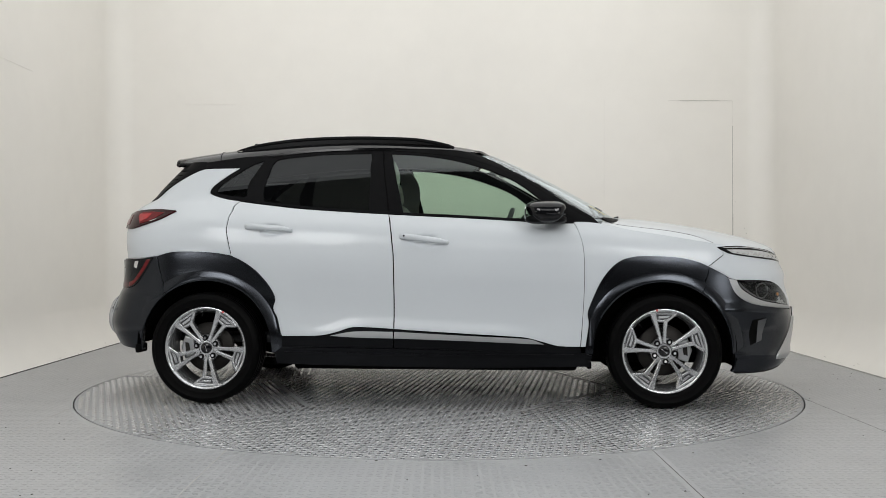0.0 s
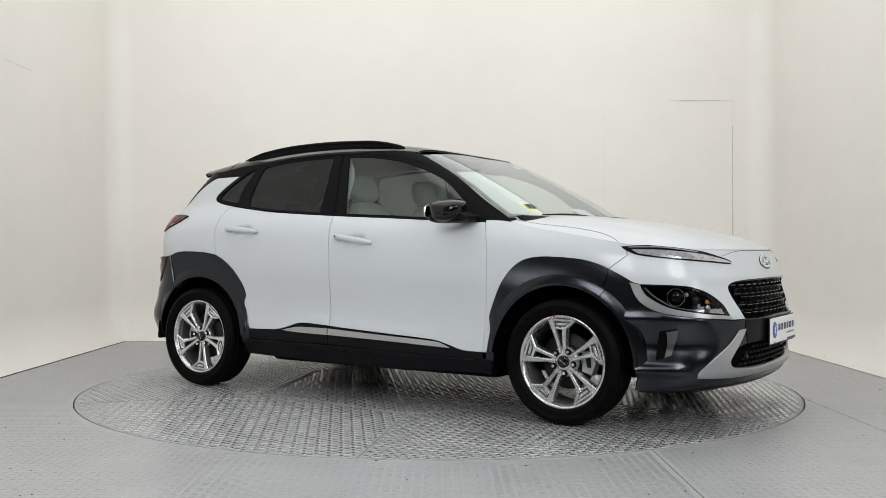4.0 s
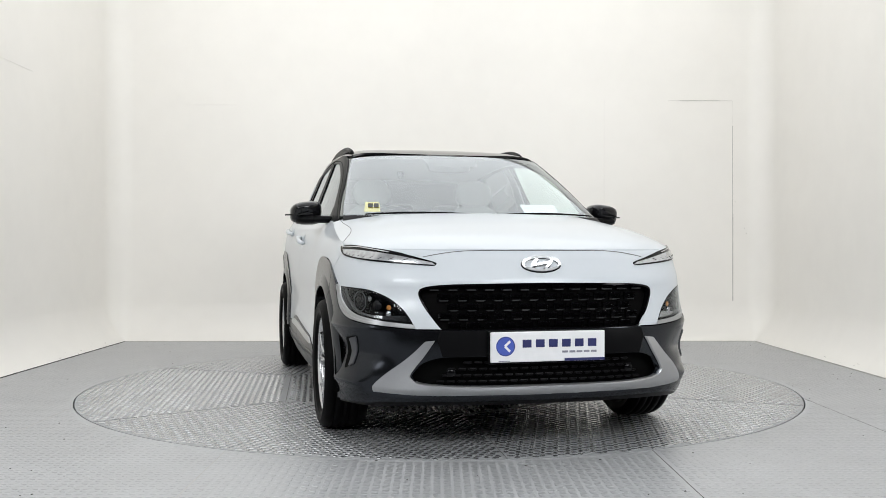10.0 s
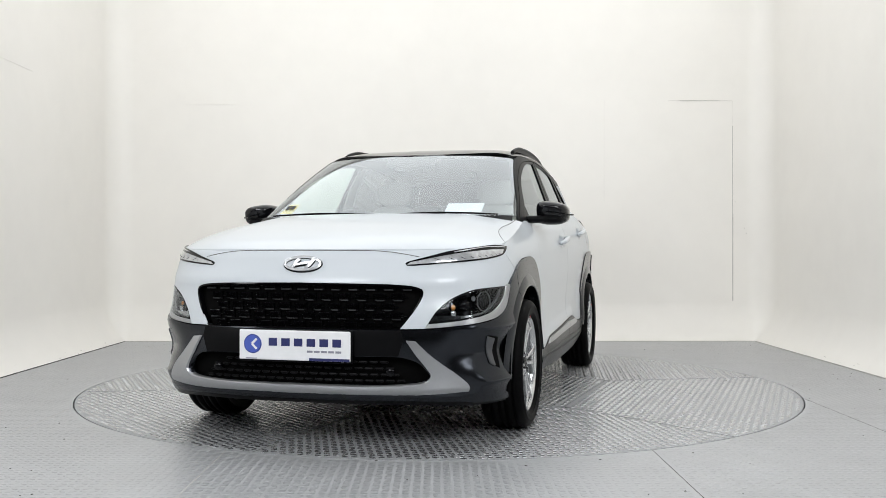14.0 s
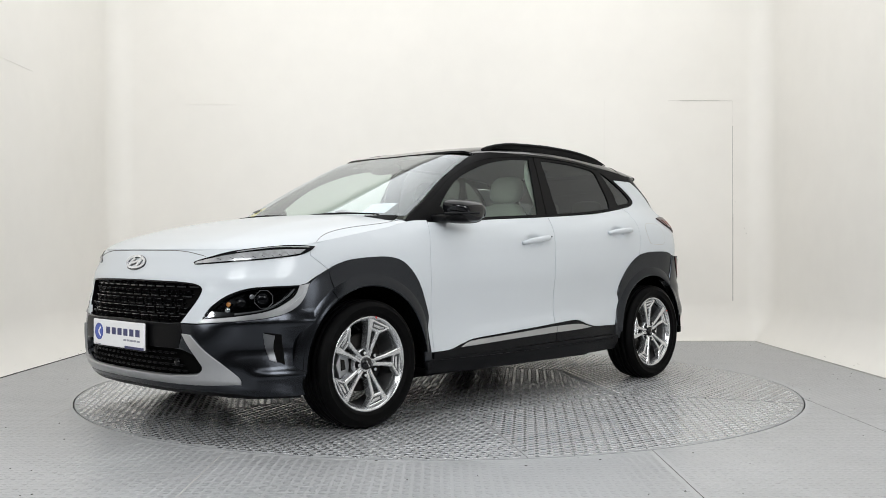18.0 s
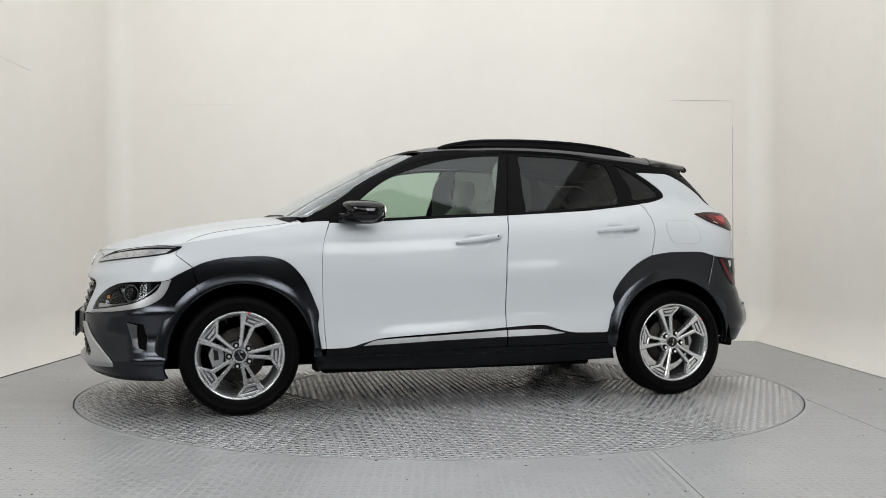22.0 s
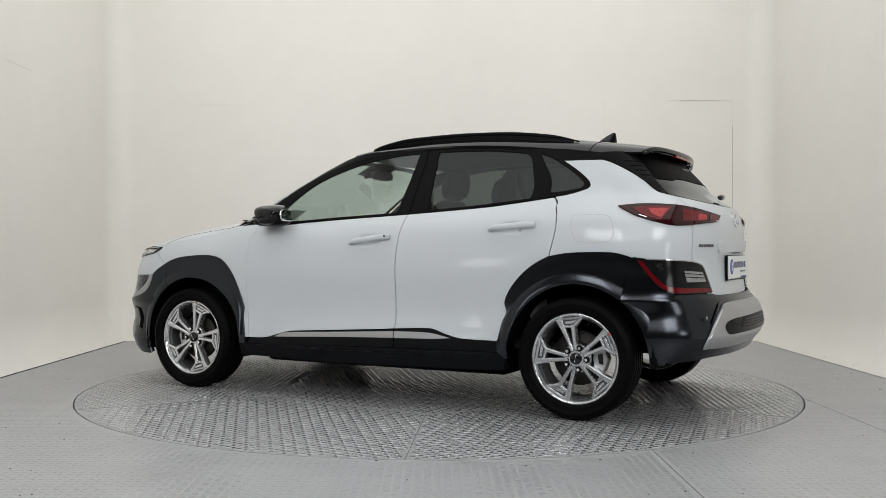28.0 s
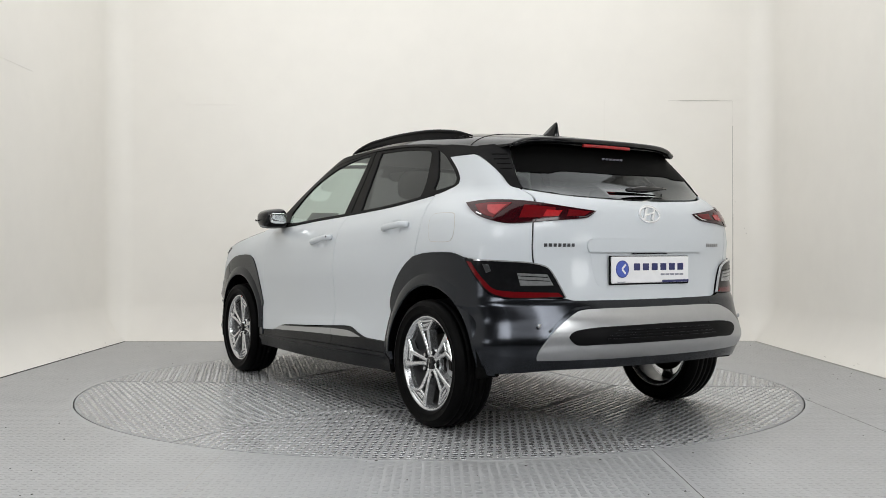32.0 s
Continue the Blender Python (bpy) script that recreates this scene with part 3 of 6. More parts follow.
def panel(name, wrap, outline, material, parent=None, lift=0.0, thick=0.012, res=0.04, holes=(), both=True, gap=0.0, label="", step=0.02):
    """One panel (and its twin on the other side) cut from a shell. Returns the objects."""
    loops = [smooth_path(outline, step)] + [smooth_path(h, step) for h in holes]
    area = sum(p[0] * q[1] - q[0] * p[1] for p, q in zip(loops[0], loops[0][1:] + loops[0][:1]))
    if area < 0:
        loops[0].reverse()
    if gap:
        n = len(loops[0])
        moved = []
        for i, p in enumerate(loops[0]):
            q0, q1 = loops[0][i - 1], loops[0][(i + 1) % n]
            dx, dz = q1[0] - q0[0], q1[1] - q0[1]
            d = math.hypot(dx, dz) or 1
            moved.append((p[0] - dz / d * gap, p[1] + dx / d * gap))
        loops[0] = moved
    rise = lift if callable(lift) else (lambda a, z: lift)

    def place(a, z):
        return wrap.at(a, z) + wrap.normal(a, z) * rise(a, z)
    made = []
    for flip in ((False, True) if both else (False,)):
        me = shell_mesh(name, place, loops, res, thick, flip)
        me.materials.append(material)
        ob = new(name, me)
        ob.parent = parent[len(made)] if isinstance(parent, list) else (parent or car)
        if label:
            tagged(ob, label)
        made.append(ob)
    return made


def across_front(half):
    """A half outline from the middle outwards and back, doubled over the middle."""
    return list(half) + [(-p[0], *p[1:]) for p in reversed(half) if abs(p[0]) > 1e-6]


def across_rear(wrap, half):
    return list(half) + [(2 * wrap.a3 - p[0], *p[1:]) for p in reversed(half) if abs(p[0] - wrap.a3) > 1e-6]


def c(p):
    """Keeps the corner at this point."""
    return (*p, 1)


def ribbon(name, wrap, points, width, material, parent=None, lift=0.0008, both=True, closed=False, depth=0.002):
    """A narrow strip along a line on a shell: a shut line, a seal, a bright edge."""
    line = smooth_path(points, 0.015, closed)
    n = len(line)
    made = []
    for flip in ((False, True) if both else (False,)):
        verts, faces = [], []
        for i, p in enumerate(line):
            q0 = line[i - 1] if closed or i else p
            q1 = line[(i + 1) % n] if closed or i < n - 1 else p
            dx, dz = q1[0] - q0[0], q1[1] - q0[1]
            d = math.hypot(dx, dz) or 1
            ox, oz = -dz / d * width / 2, dx / d * width / 2
            for k, h in ((1, lift), (-1, lift), (-1, lift - depth), (1, lift - depth)):
                a, z = p[0] + k * ox, p[1] + k * oz
                w = wrap.at(a, z) + wrap.normal(a, z) * h
                verts.append((w.x, -w.y if flip else w.y, w.z))
        for i in range(n if closed else n - 1):
            j = (i + 1) % n
            for k in range(4):
                quad = (4 * i + k, 4 * i + (k + 1) % 4, 4 * j + (k + 1) % 4, 4 * j + k)
                faces.append(quad if flip else tuple(reversed(quad)))
        ob = mesh_object(name, verts, faces, material, parent[len(made)] if isinstance(parent, list) else (parent or car))
        made.append(ob)
    return made


def part(name, bm, material, parent, label="", smooth=False):
    return from_bm(name, bm, material, parent, smooth, label)


def tube_bm(points, radius, n=8, flat=1.0):
    """A round bar along a line of points; flat squeezes it upright."""
    bm = bmesh.new()
    rings = []
    pts = [Vector(p) for p in points]
    for i, p in enumerate(pts):
        d = (pts[min(i + 1, len(pts) - 1)] - pts[max(i - 1, 0)]).normalized()
        side = d.cross(Vector((0, 0, 1)))
        side = side.normalized() if side.length > 1e-6 else Vector((1, 0, 0))
        up = side.cross(d)
        r = radius(i / (len(pts) - 1)) if callable(radius) else radius
        rings.append([bm.verts.new(p + side * r * math.cos(2 * math.pi * k / n) + up * r * flat * math.sin(2 * math.pi * k / n)) for k in range(n)])
    for a, b in zip(rings, rings[1:]):
        for k in range(n):
            bm.faces.new((a[k], a[(k + 1) % n], b[(k + 1) % n], b[k]))
    bm.faces.new(list(reversed(rings[0])))
    bm.faces.new(rings[-1])
    bmesh.ops.recalc_face_normals(bm, faces=bm.faces[:])
    return bm


def egg_bm(centre, size, power=2.5, n=20, m=12, shape=None):
    """A rounded box: power 2 is an egg, higher is squarer."""
    bm = bmesh.new()

    def sp(v, e):
        return math.copysign(abs(v) ** e, v)
    rows = []
    for i in range(1, m):
        la = -math.pi / 2 + math.pi * i / m
        row = []
        for k in range(n):
            lo = 2 * math.pi * k / n
            p = Vector((sp(math.cos(la), 2 / power) * sp(math.cos(lo), 2 / power), sp(math.cos(la), 2 / power) * sp(math.sin(lo), 2 / power), sp(math.sin(la), 2 / power)))
            if shape:
                p = shape(p)
            row.append(bm.verts.new(Vector(centre) + Vector((p.x * size[0], p.y * size[1], p.z * size[2]))))
        rows.append(row)
    for a, b in zip(rows, rows[1:]):
        for k in range(n):
            bm.faces.new((a[k], a[(k + 1) % n], b[(k + 1) % n], b[k]))
    bm.faces.new(list(reversed(rows[0])))
    bm.faces.new(rows[-1])
    return bm


def lathe_bm(profile, n=64):
    """Spins (radius, y) round the y axis."""
    bm = bmesh.new()
    rings = [[bm.verts.new((r * math.cos(2 * math.pi * k / n), y, r * math.sin(2 * math.pi * k / n))) for k in range(n)] for r, y in profile]
    for a, b in zip(rings, rings[1:]):
        for k in range(n):
            bm.faces.new((a[k], a[(k + 1) % n], b[(k + 1) % n], b[k]))
    bmesh.ops.recalc_face_normals(bm, faces=bm.faces[:])
    return bm


def slab_bm(outline, y0, y1, bevel=0.0):
    """A flat outline (x, z), given depth along y."""
    bm = bmesh.new()
    top = [bm.verts.new((x, y1, z)) for x, z in outline]
    low = [bm.verts.new((x, y0, z)) for x, z in outline]
    n = len(outline)
    face = bm.faces.new(top)
    bm.faces.new(list(reversed(low)))
    for i in range(n):
        bm.faces.new((top[i], low[i], low[(i + 1) % n], top[(i + 1) % n]))
    if bevel:
        bmesh.ops.bevel(bm, geom=list(face.edges), offset=bevel, segments=2, affect="EDGES", profile=0.5)
    bmesh.ops.recalc_face_normals(bm, faces=bm.faces[:])
    return bm


S, FR, RE = TUB.s, TUB.f, TUB.r
CS, CF, CR = CABIN.s, CABIN.f, CABIN.r


def belt(x):
    return S(x, BELT(x))


# ---- white body panels ----
FRONT_DOOR_EDGE = [S(0.829, 0.985), S(0.849, 0.92), S(0.859, 0.829), S(0.858, 0.668), S(0.850, 0.506)]
FRONT_ARCH_EDGE = [S(0.872, 0.385), S(0.884, 0.470), S(0.877, 0.522), S(0.886, 0.560), S(0.922, 0.648), S(0.956, 0.715), S(0.998, 0.770), S(1.045, 0.812), S(1.095, 0.835), S(1.17, 0.847), S(1.29, 0.845), S(1.41, 0.833), S(1.495, 0.811)]
REAR_ARCH_EDGE = [S(-0.864, 0.405), S(-0.887, 0.495), S(-0.911, 0.547), S(-0.899, 0.598), S(-0.917, 0.648), S(-0.955, 0.704), S(-1.012, 0.764), S(-1.082, 0.814)]
panel("fender", TUB, [c(S(0.806, 1.043)), *FRONT_DOOR_EDGE, c(S(0.838, 0.339)), c(S(0.865, 0.339)), *FRONT_ARCH_EDGE, c(S(1.543, 0.79)), c(S(1.63, 0.857)), c(S(1.61, 0.905)),
                      belt(1.5), belt(1.4), belt(1.25), belt(1.1), belt(0.97), belt(0.9)], PAINT, gap=0.0012)
front_door = panel("front_door", TUB, [c(S(0.806, 1.034)), S(0.659, 1.035), S(0.463, 1.049), S(0.2, 1.064), S(-0.063, 1.077), c(S(-0.254, 1.087)), S(-0.239, 1.022), S(-0.221, 0.891), S(-0.214, 0.697), S(-0.213, 0.503), c(S(-0.213, 0.433)),
                                       S(-0.126, 0.426), S(0.197, 0.408), S(0.52, 0.389), S(0.617, 0.367), S(0.713, 0.342), c(S(0.836, 0.339)), *reversed(FRONT_DOOR_EDGE)], PAINT, gap=0.0018, res=0.018)
rear_door = panel("rear_door", TUB, [c(S(-0.258, 1.087)), S(-0.459, 1.099), S(-0.657, 1.112), S(-0.789, 1.122), S(-0.99, 1.146), c(S(-1.135, 1.165)), S(-1.164, 1.119), S(-1.179, 1.068), S(-1.184, 1.003), S(-1.169, 0.921), c(S(-1.152, 0.847)),
                                     *reversed(REAR_ARCH_EDGE), c(S(-0.856, 0.389)), S(-0.643, 0.393), S(-0.546, 0.413), S(-0.465, 0.439), S(-0.385, 0.442), c(S(-0.217, 0.433)), S(-0.217, 0.503), S(-0.218, 0.697), S(-0.225, 0.891), S(-0.243, 1.022)], PAINT, gap=0.0015, res=0.018)
panel("quarter_panel", TUB, [c(S(-1.14, 1.168)), S(-1.169, 1.119), S(-1.184, 1.068), S(-1.189, 1.003), S(-1.174, 0.921), c(S(-1.157, 0.85)), S(-1.259, 0.866), S(-1.389, 0.872), S(-1.503, 0.869), c(S(-1.586, 0.848)),
                             S(-1.677, 0.836), S(-1.78, 0.832), c(S(-1.849, 0.82)), S(-1.85, 0.889), S(-1.848, 1.007), S(-1.812, 1.11), c(RE(0.614, 1.177)), S(-1.667, 1.189), S(-1.60, 1.246), S(-1.50, 1.310), S(-1.42, 1.350), c(S(-1.37, 1.366)), c(S(-1.165, 1.368)),
                             S(-1.239, 1.319), S(-1.322, 1.246), S(-1.327, 1.218), S(-1.285, 1.197)], PAINT, gap=0.0005)
panel("bumper_nose", TUB, across_front([c((0.0, 0.880)), FR(0.15, 0.880), FR(0.311, 0.879), FR(0.461, 0.879), S(1.99, 0.881), S(1.923, 0.884), S(1.72, 0.899), c(S(1.611, 0.904)), c(S(1.631, 0.857)), c(S(1.544, 0.789)), S(1.616, 0.753), c(S(1.663, 0.724)), c(S(1.70, 0.715)),
                                        S(1.9, 0.706), S(1.98, 0.672), FR(0.606, 0.62), c(FR(0.572, 0.563)), c(FR(0.558, 0.541)), c(FR(0.456, 0.541)), FR(0.518, 0.629), FR(0.543, 0.685), FR(0.538, 0.71), FR(0.495, 0.724), FR(0.382, 0.732), c((0.0, 0.737))]), PAINT, both=False, gap=0.002, label="white painted nose round the grille")
HATCH_HALF = [c((TUB.a3, 1.122)), RE(0.2, 1.126), RE(0.44, 1.140), c(RE(0.606, 1.172)), S(-1.817, 1.11), S(-1.851, 1.007), S(-1.853, 0.889), c(S(-1.853, 0.816)), RE(0.578, 0.789), c(RE(0.507, 0.655)), RE(0.482, 0.645), RE(0.19, 0.641), c((TUB.a3, 0.641))]
hatch = panel("tailgate", TUB, across_rear(TUB, HATCH_HALF), PAINT, both=False, gap=0.001, label="white tailgate")[0]

# fuel flap and other shut lines
FLAP = [S(-1.274, 1.051), S(-1.298, 1.064), S(-1.429, 1.064), S(-1.47, 1.051), S(-1.495, 1.002), S(-1.498, 0.953), S(-1.48, 0.927), S(-1.438, 0.921), S(-1.308, 0.926), S(-1.286, 0.954), S(-1.269, 1.019)]
panel("fuel_flap", TUB, FLAP, PAINT, lift=0.0015, both=False, gap=0.002)
ribbon("flap_joint", TUB, FLAP, 0.003, GAP_GREY, closed=True, both=False)


# ---- bonnet and roof ----
BONNET_Z = spline((2.046, 0.884), (2.0, 0.908), (1.9, 0.941), (1.7, 0.987), (1.4, 1.039), (1.1, 1.075), (0.95, 1.089))


def loft_mesh(name, point, nu, nv, material, thick, parent=None):
    verts, faces = [], []
    for i in range(nu + 1):
        for j in range(nv + 1):
            verts.append(point(i / nu, 2 * j / nv - 1))
    for i in range(nu):
        for j in range(nv):
            k = i * (nv + 1) + j
            faces.append((k, k + 1, k + nv + 2, k + nv + 1))
    edge = [i * (nv + 1) for i in range(nu + 1)] + [nu * (nv + 1) + j for j in range(1, nv + 1)] + [i * (nv + 1) + nv for i in range(nu - 1, -1, -1)] + list(range(nv - 1, 0, -1))
    k0 = len(verts)
    verts += [verts[e] for e in edge] + [(verts[e][0], verts[e][1], verts[e][2] - thick) for e in edge]
    n = len(edge)
    for i in range(n):
        j = (i + 1) % n
        faces.append((k0 + i, k0 + j, k0 + n + j, k0 + n + i))
    ob = mesh_object(name, verts, faces, material, parent or car, smooth=True)
    bm = bmesh.new()
    bm.from_mesh(ob.data)
    bmesh.ops.recalc_face_normals(bm, faces=bm.faces[:])
    bm.to_mesh(ob.data)
    bm.free()
    return ob


def bonnet_at(u, v):
    u = math.sin(u * math.pi / 2) ** 0.85
    rear = 1.07 - 0.11 * v * v
    x = rear + (2.043 - rear) * u
    e = min(BELT(x), 1.05) - 0.0005
    half = TUB.at(*TUB.s(x, min(e, 0.8845) if x > 2.0 else e)).y - 0.0015
    y = v * half
    zc = BONNET_Z(x)
    z = zc - (zc - e) * (0.35 * abs(v) ** 2.4 + 0.65 * abs(v) ** 7)
    k = min(1.0, max(0.0, (0.60 - abs(y)) / 0.10))
    fade = min(1.0, max(0.0, (1.98 - x) / 0.35)) * min(1.0, max(0.0, (x - 1.0) / 0.2))
    return (x, y, z + 0.009 * k * k * (3 - 2 * k) * fade)


bonnet = loft_mesh("bonnet", bonnet_at, 48, 56, PAINT, 0.02)

NOSE_LINE = [FR(0.515, 0.851), FR(0.46, 0.862), FR(0.39, 0.8725), FR(0.30, 0.8785), FR(0.15, 0.8798)]
ribbon("bonnet_joint", TUB, [(0.0, 0.8800), *reversed(NOSE_LINE)], 0.0022, SEAM, both=False, lift=0.0012)
ribbon("bonnet_joint", TUB, [(0.0, 0.8800)] + [(-p[0], p[1]) for p in reversed(NOSE_LINE)], 0.0022, SEAM, both=False, lift=0.0012)
SEAM_V = spline((0.0, 0.955), (0.10, 0.930), (0.20, 0.918), (0.27, 0.935), (0.32, 0.970), (0.345, 0.996))
for sgn in (1, -1):
    part("bonnet_joint", tube_bm([Vector(bonnet_at(0.345 * k / 40, sgn * SEAM_V(0.345 * k / 40))) + Vector((0, 0, 0.0004)) for k in range(41)], 0.0013, 6), SEAM, car)

ROOF_E = spline((0.40, 1.44), (0.30, 1.455), (0.15, 1.468), (0.0, 1.477), (-0.3, 1.487), (-0.7, 1.478), (-1.1, 1.440), (-1.38, 1.408), (-1.60, 1.408))
ROOF_C = spline((0.40, 1.455), (0.32, 1.474), (0.2, 1.503), (0.0, 1.533), (-0.2, 1.549), (-0.4, 1.557), (-0.7, 1.553), (-1.0, 1.533), (-1.2, 1.512), (-1.4, 1.487), (-1.65, 1.447))
ROOF_T = spline((0.5, 0.90), (0.30, 0.925), (0.18, 0.955), (0.05, 0.985), (-0.15, 1.0), (-1.0, 1.0), (-1.25, 0.985), (-1.45, 0.945), (-1.65, 0.86))


def roof_at(u, v):
    x0 = 0.335 - 0.105 * v * v
    x1 = -1.648 + 0.078 * abs(v) ** 2.5
    x = x0 + (x1 - x0) * u
    e = ROOF_E(x)
    half = cabin_side(x, e) * ROOF_T(x) + 0.004
    zc = ROOF_C(x)
    return (x, v * half, zc - (zc - e) * (0.25 * v * v + 0.75 * abs(v) ** 10))


loft_mesh("roof", roof_at, 60, 64, ROOFBLACK, 0.012)
# ---- glazing and pillars ----
GLASS_F = [c(CS(0.755, 1.052)), CS(0.528, 1.057), CS(0.2, 1.075), c(CS(-0.169, 1.092)), CS(-0.187, 1.164), CS(-0.205, 1.236), CS(-0.222, 1.308), CS(-0.240, 1.380), c(CS(-0.258, 1.452)), CS(-0.069, 1.440), CS(0.136, 1.406), CS(0.337, 1.343), CS(0.47, 1.283), CS(0.575, 1.207), CS(0.678, 1.115)]
GLASS_R = [c(CS(-0.37, 1.103)), CS(-0.372, 1.19), CS(-0.374, 1.28), CS(-0.377, 1.37), c(CS(-0.379, 1.456)), CS(-0.673, 1.449), CS(-0.91, 1.425), CS(-0.96, 1.400), CS(-0.999, 1.274), c(CS(-0.988, 1.158)), CS(-0.658, 1.125)]
GLASS_Q = [c(CS(-1.015, 1.417)), CS(-1.105, 1.380), CS(-1.285, 1.245), CS(-1.277, 1.215), c(CS(-1.126, 1.192)), CS(-1.100, 1.206)]
panel("window_frame", CABIN, [c(CF(0.746, 1.062)), CF(0.714, 1.16), CF(0.673, 1.26), CF(0.634, 1.36), c(CF(0.603, 1.442)), CS(0.15, 1.468), CS(0.0, 1.478), CS(-0.3, 1.488), CS(-0.7, 1.479), CS(-1.1, 1.441), c(CS(-1.37, 1.406)), c(CS(-1.372, 1.371)), c(CS(-1.165, 1.371)),
                                       CS(-1.239, 1.322), CS(-1.320, 1.248), CS(-1.325, 1.216), CS(-1.285, 1.195), c(CS(-1.138, 1.169)), CS(-0.99, 1.149), CS(-0.657, 1.115), CS(-0.25, 1.089), CS(0.2, 1.066), CS(0.463, 1.050), CS(0.659, 1.037), CS(0.806, 1.036), c(CS(0.95, 1.035))],
               SATINBLACK, lift=0.001, holes=(GLASS_F, GLASS_R, GLASS_Q), label="black window surround and pillars")
panel("front_window", CABIN, GLASS_F, CLEAR, lift=-0.006, thick=0.003, res=0.06, label="clear green-tinted side window")
panel("rear_window", CABIN, GLASS_R, PRIVACY, lift=-0.006, thick=0.003, res=0.06, label="dark privacy glass side window")
panel("quarter_window", CABIN, GLASS_Q, PRIVACY, lift=-0.006, thick=0.003, res=0.05, label="dark privacy glass quarter window")
ribbon("door_joint", CABIN, [CS(-0.254, 1.095), CS(-0.266, 1.17), CS(-0.278, 1.245), CS(-0.290, 1.32), CS(-0.301, 1.4), CS(-0.312, 1.478)], 0.006, DARKHOLE, lift=0.0025)
ribbon("belt_seal", CABIN, [CS(0.80, 1.040), CS(0.463, 1.056), CS(0.2, 1.072), CS(-0.25, 1.095), CS(-0.657, 1.122), CS(-0.99, 1.156), CS(-1.27, 1.198)], 0.012, SATINBLACK, lift=0.006, depth=0.008)
ribbon("frame_joint", CABIN, [CS(0.90, 1.06), CS(0.70, 1.175), CS(0.52, 1.290), CS(0.30, 1.388), CS(0.10, 1.436), CS(-0.25, 1.468), CS(-0.7, 1.462), CS(-1.0, 1.431)], 0.004, DARKHOLE, lift=0.002)

# windscreen
SCREEN = across_front([c((0.0, 1.055)), CF(0.3, 1.056), CF(0.55, 1.060), c(CF(0.742, 1.066)), CF(0.710, 1.16), CF(0.669, 1.26), CF(0.630, 1.36), c(CF(0.599, 1.440)), CF(0.4, 1.457), c((0.0, 1.468))])
SCREEN_IN = across_front([c((0.0, 1.072)), CF(0.3, 1.073), CF(0.55, 1.077), c(CF(0.727, 1.080)), CF(0.697, 1.165), CF(0.657, 1.26), CF(0.616, 1.36), c(CF(0.590, 1.420)), CF(0.4, 1.438), c((0.0, 1.449))])
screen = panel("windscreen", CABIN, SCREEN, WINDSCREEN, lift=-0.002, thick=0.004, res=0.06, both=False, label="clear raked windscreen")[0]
panel("ceramic_border", CABIN, SCREEN, SATINBLACK, parent=screen, lift=-0.0065, thick=0.001, holes=(SCREEN_IN,), both=False)
panel("sensor_patch", CABIN, across_front([c((0.0, 1.452)), c(CF(0.17, 1.449)), c(CF(0.15, 1.395)), CF(0.05, 1.39), c((0.0, 1.378))]), SATINBLACK, parent=screen, lift=-0.006, thick=0.001, both=False)
sticker = panel("sticker", CABIN, [c((-CF(0.620, 1.095)[0], 1.095)), c((-CF(0.535, 1.095)[0], 1.095)), c((-CF(0.525, 1.150)[0], 1.150)), c((-CF(0.600, 1.150)[0], 1.150))], YELLOW, parent=screen, lift=-0.0085, thick=0.0008, both=False, label="small yellow sticker")
for k in (0.0, 1.0):
    a0, a1 = -CF(0.595 - 0.031 * k, 1.11)[0], -CF(0.570 - 0.031 * k, 1.11)[0]
    panel("print_bar", CABIN, [c((a0, 1.112)), c((a1, 1.112)), c((a1, 1.135)), c((a0, 1.135))], DASH, parent=screen, lift=0.0005, thick=0.0005, both=False)

# wipers and cowl
panel("cowl", CABIN, across_front([c((0.0, 1.030)), CF(0.4, 1.030), c(CF(0.735, 1.032)), c(CF(0.725, 1.064)), CF(0.4, 1.060), c((0.0, 1.057))]), SATINBLACK, lift=0.004, both=False)
for y0, y1 in ((-0.62, 0.02), (0.05, 0.66)):
    pts = []
    for i in range(13):
        q = i / 12
        a, z = CF(y0 + (y1 - y0) * q, 1.058 + 0.010 * math.sin(q * 3.1))
        pts.append(CABIN.at(a, z) + CABIN.normal(a, z) * 0.016)
    part("wiper", tube_bm(pts, lambda q: 0.004 + 0.002 * math.sin(q * math.pi), 6), SATINBLACK, car)

# tailgate glass, black side fins, spoiler
RG = across_rear(CABIN, [c((CABIN.a3, 1.130)), CR(0.2, 1.134), CR(0.44, 1.148), c(CR(0.598, 1.180)), CR(0.586, 1.26), CR(0.562, 1.33), c(CR(0.525, 1.408)), c((CABIN.a3, 1.445))])
rear_glass = panel("rear_screen", CABIN, RG, REARGLASS, lift=-0.002, thick=0.004, res=0.06, both=False, label="dark tailgate window")[0]
panel("pillar_fin", CABIN, [c(CR(0.602, 1.176)), c(CR(0.616, 1.179)), CS(-1.667, 1.191), CS(-1.60, 1.248), CS(-1.50, 1.312), CS(-1.42, 1.352), c(CS(-1.372, 1.369)), c(CS(-1.372, 1.409)), c(CS(-1.50, 1.41)), c(CR(0.530, 1.412)), CR(0.565, 1.33), CR(0.589, 1.26)], SATINBLACK, lift=0.003, label="gloss black pillar trim beside the rear window")
for k in range(4):
    z = 1.275 + 0.026 * k
    ribbon("fin_groove", CABIN, [CR(0.592 - 0.008 * k, z), CS(-1.575 + 0.030 * k, z + 0.003)], 0.004, DARKHOLE, lift=0.004)
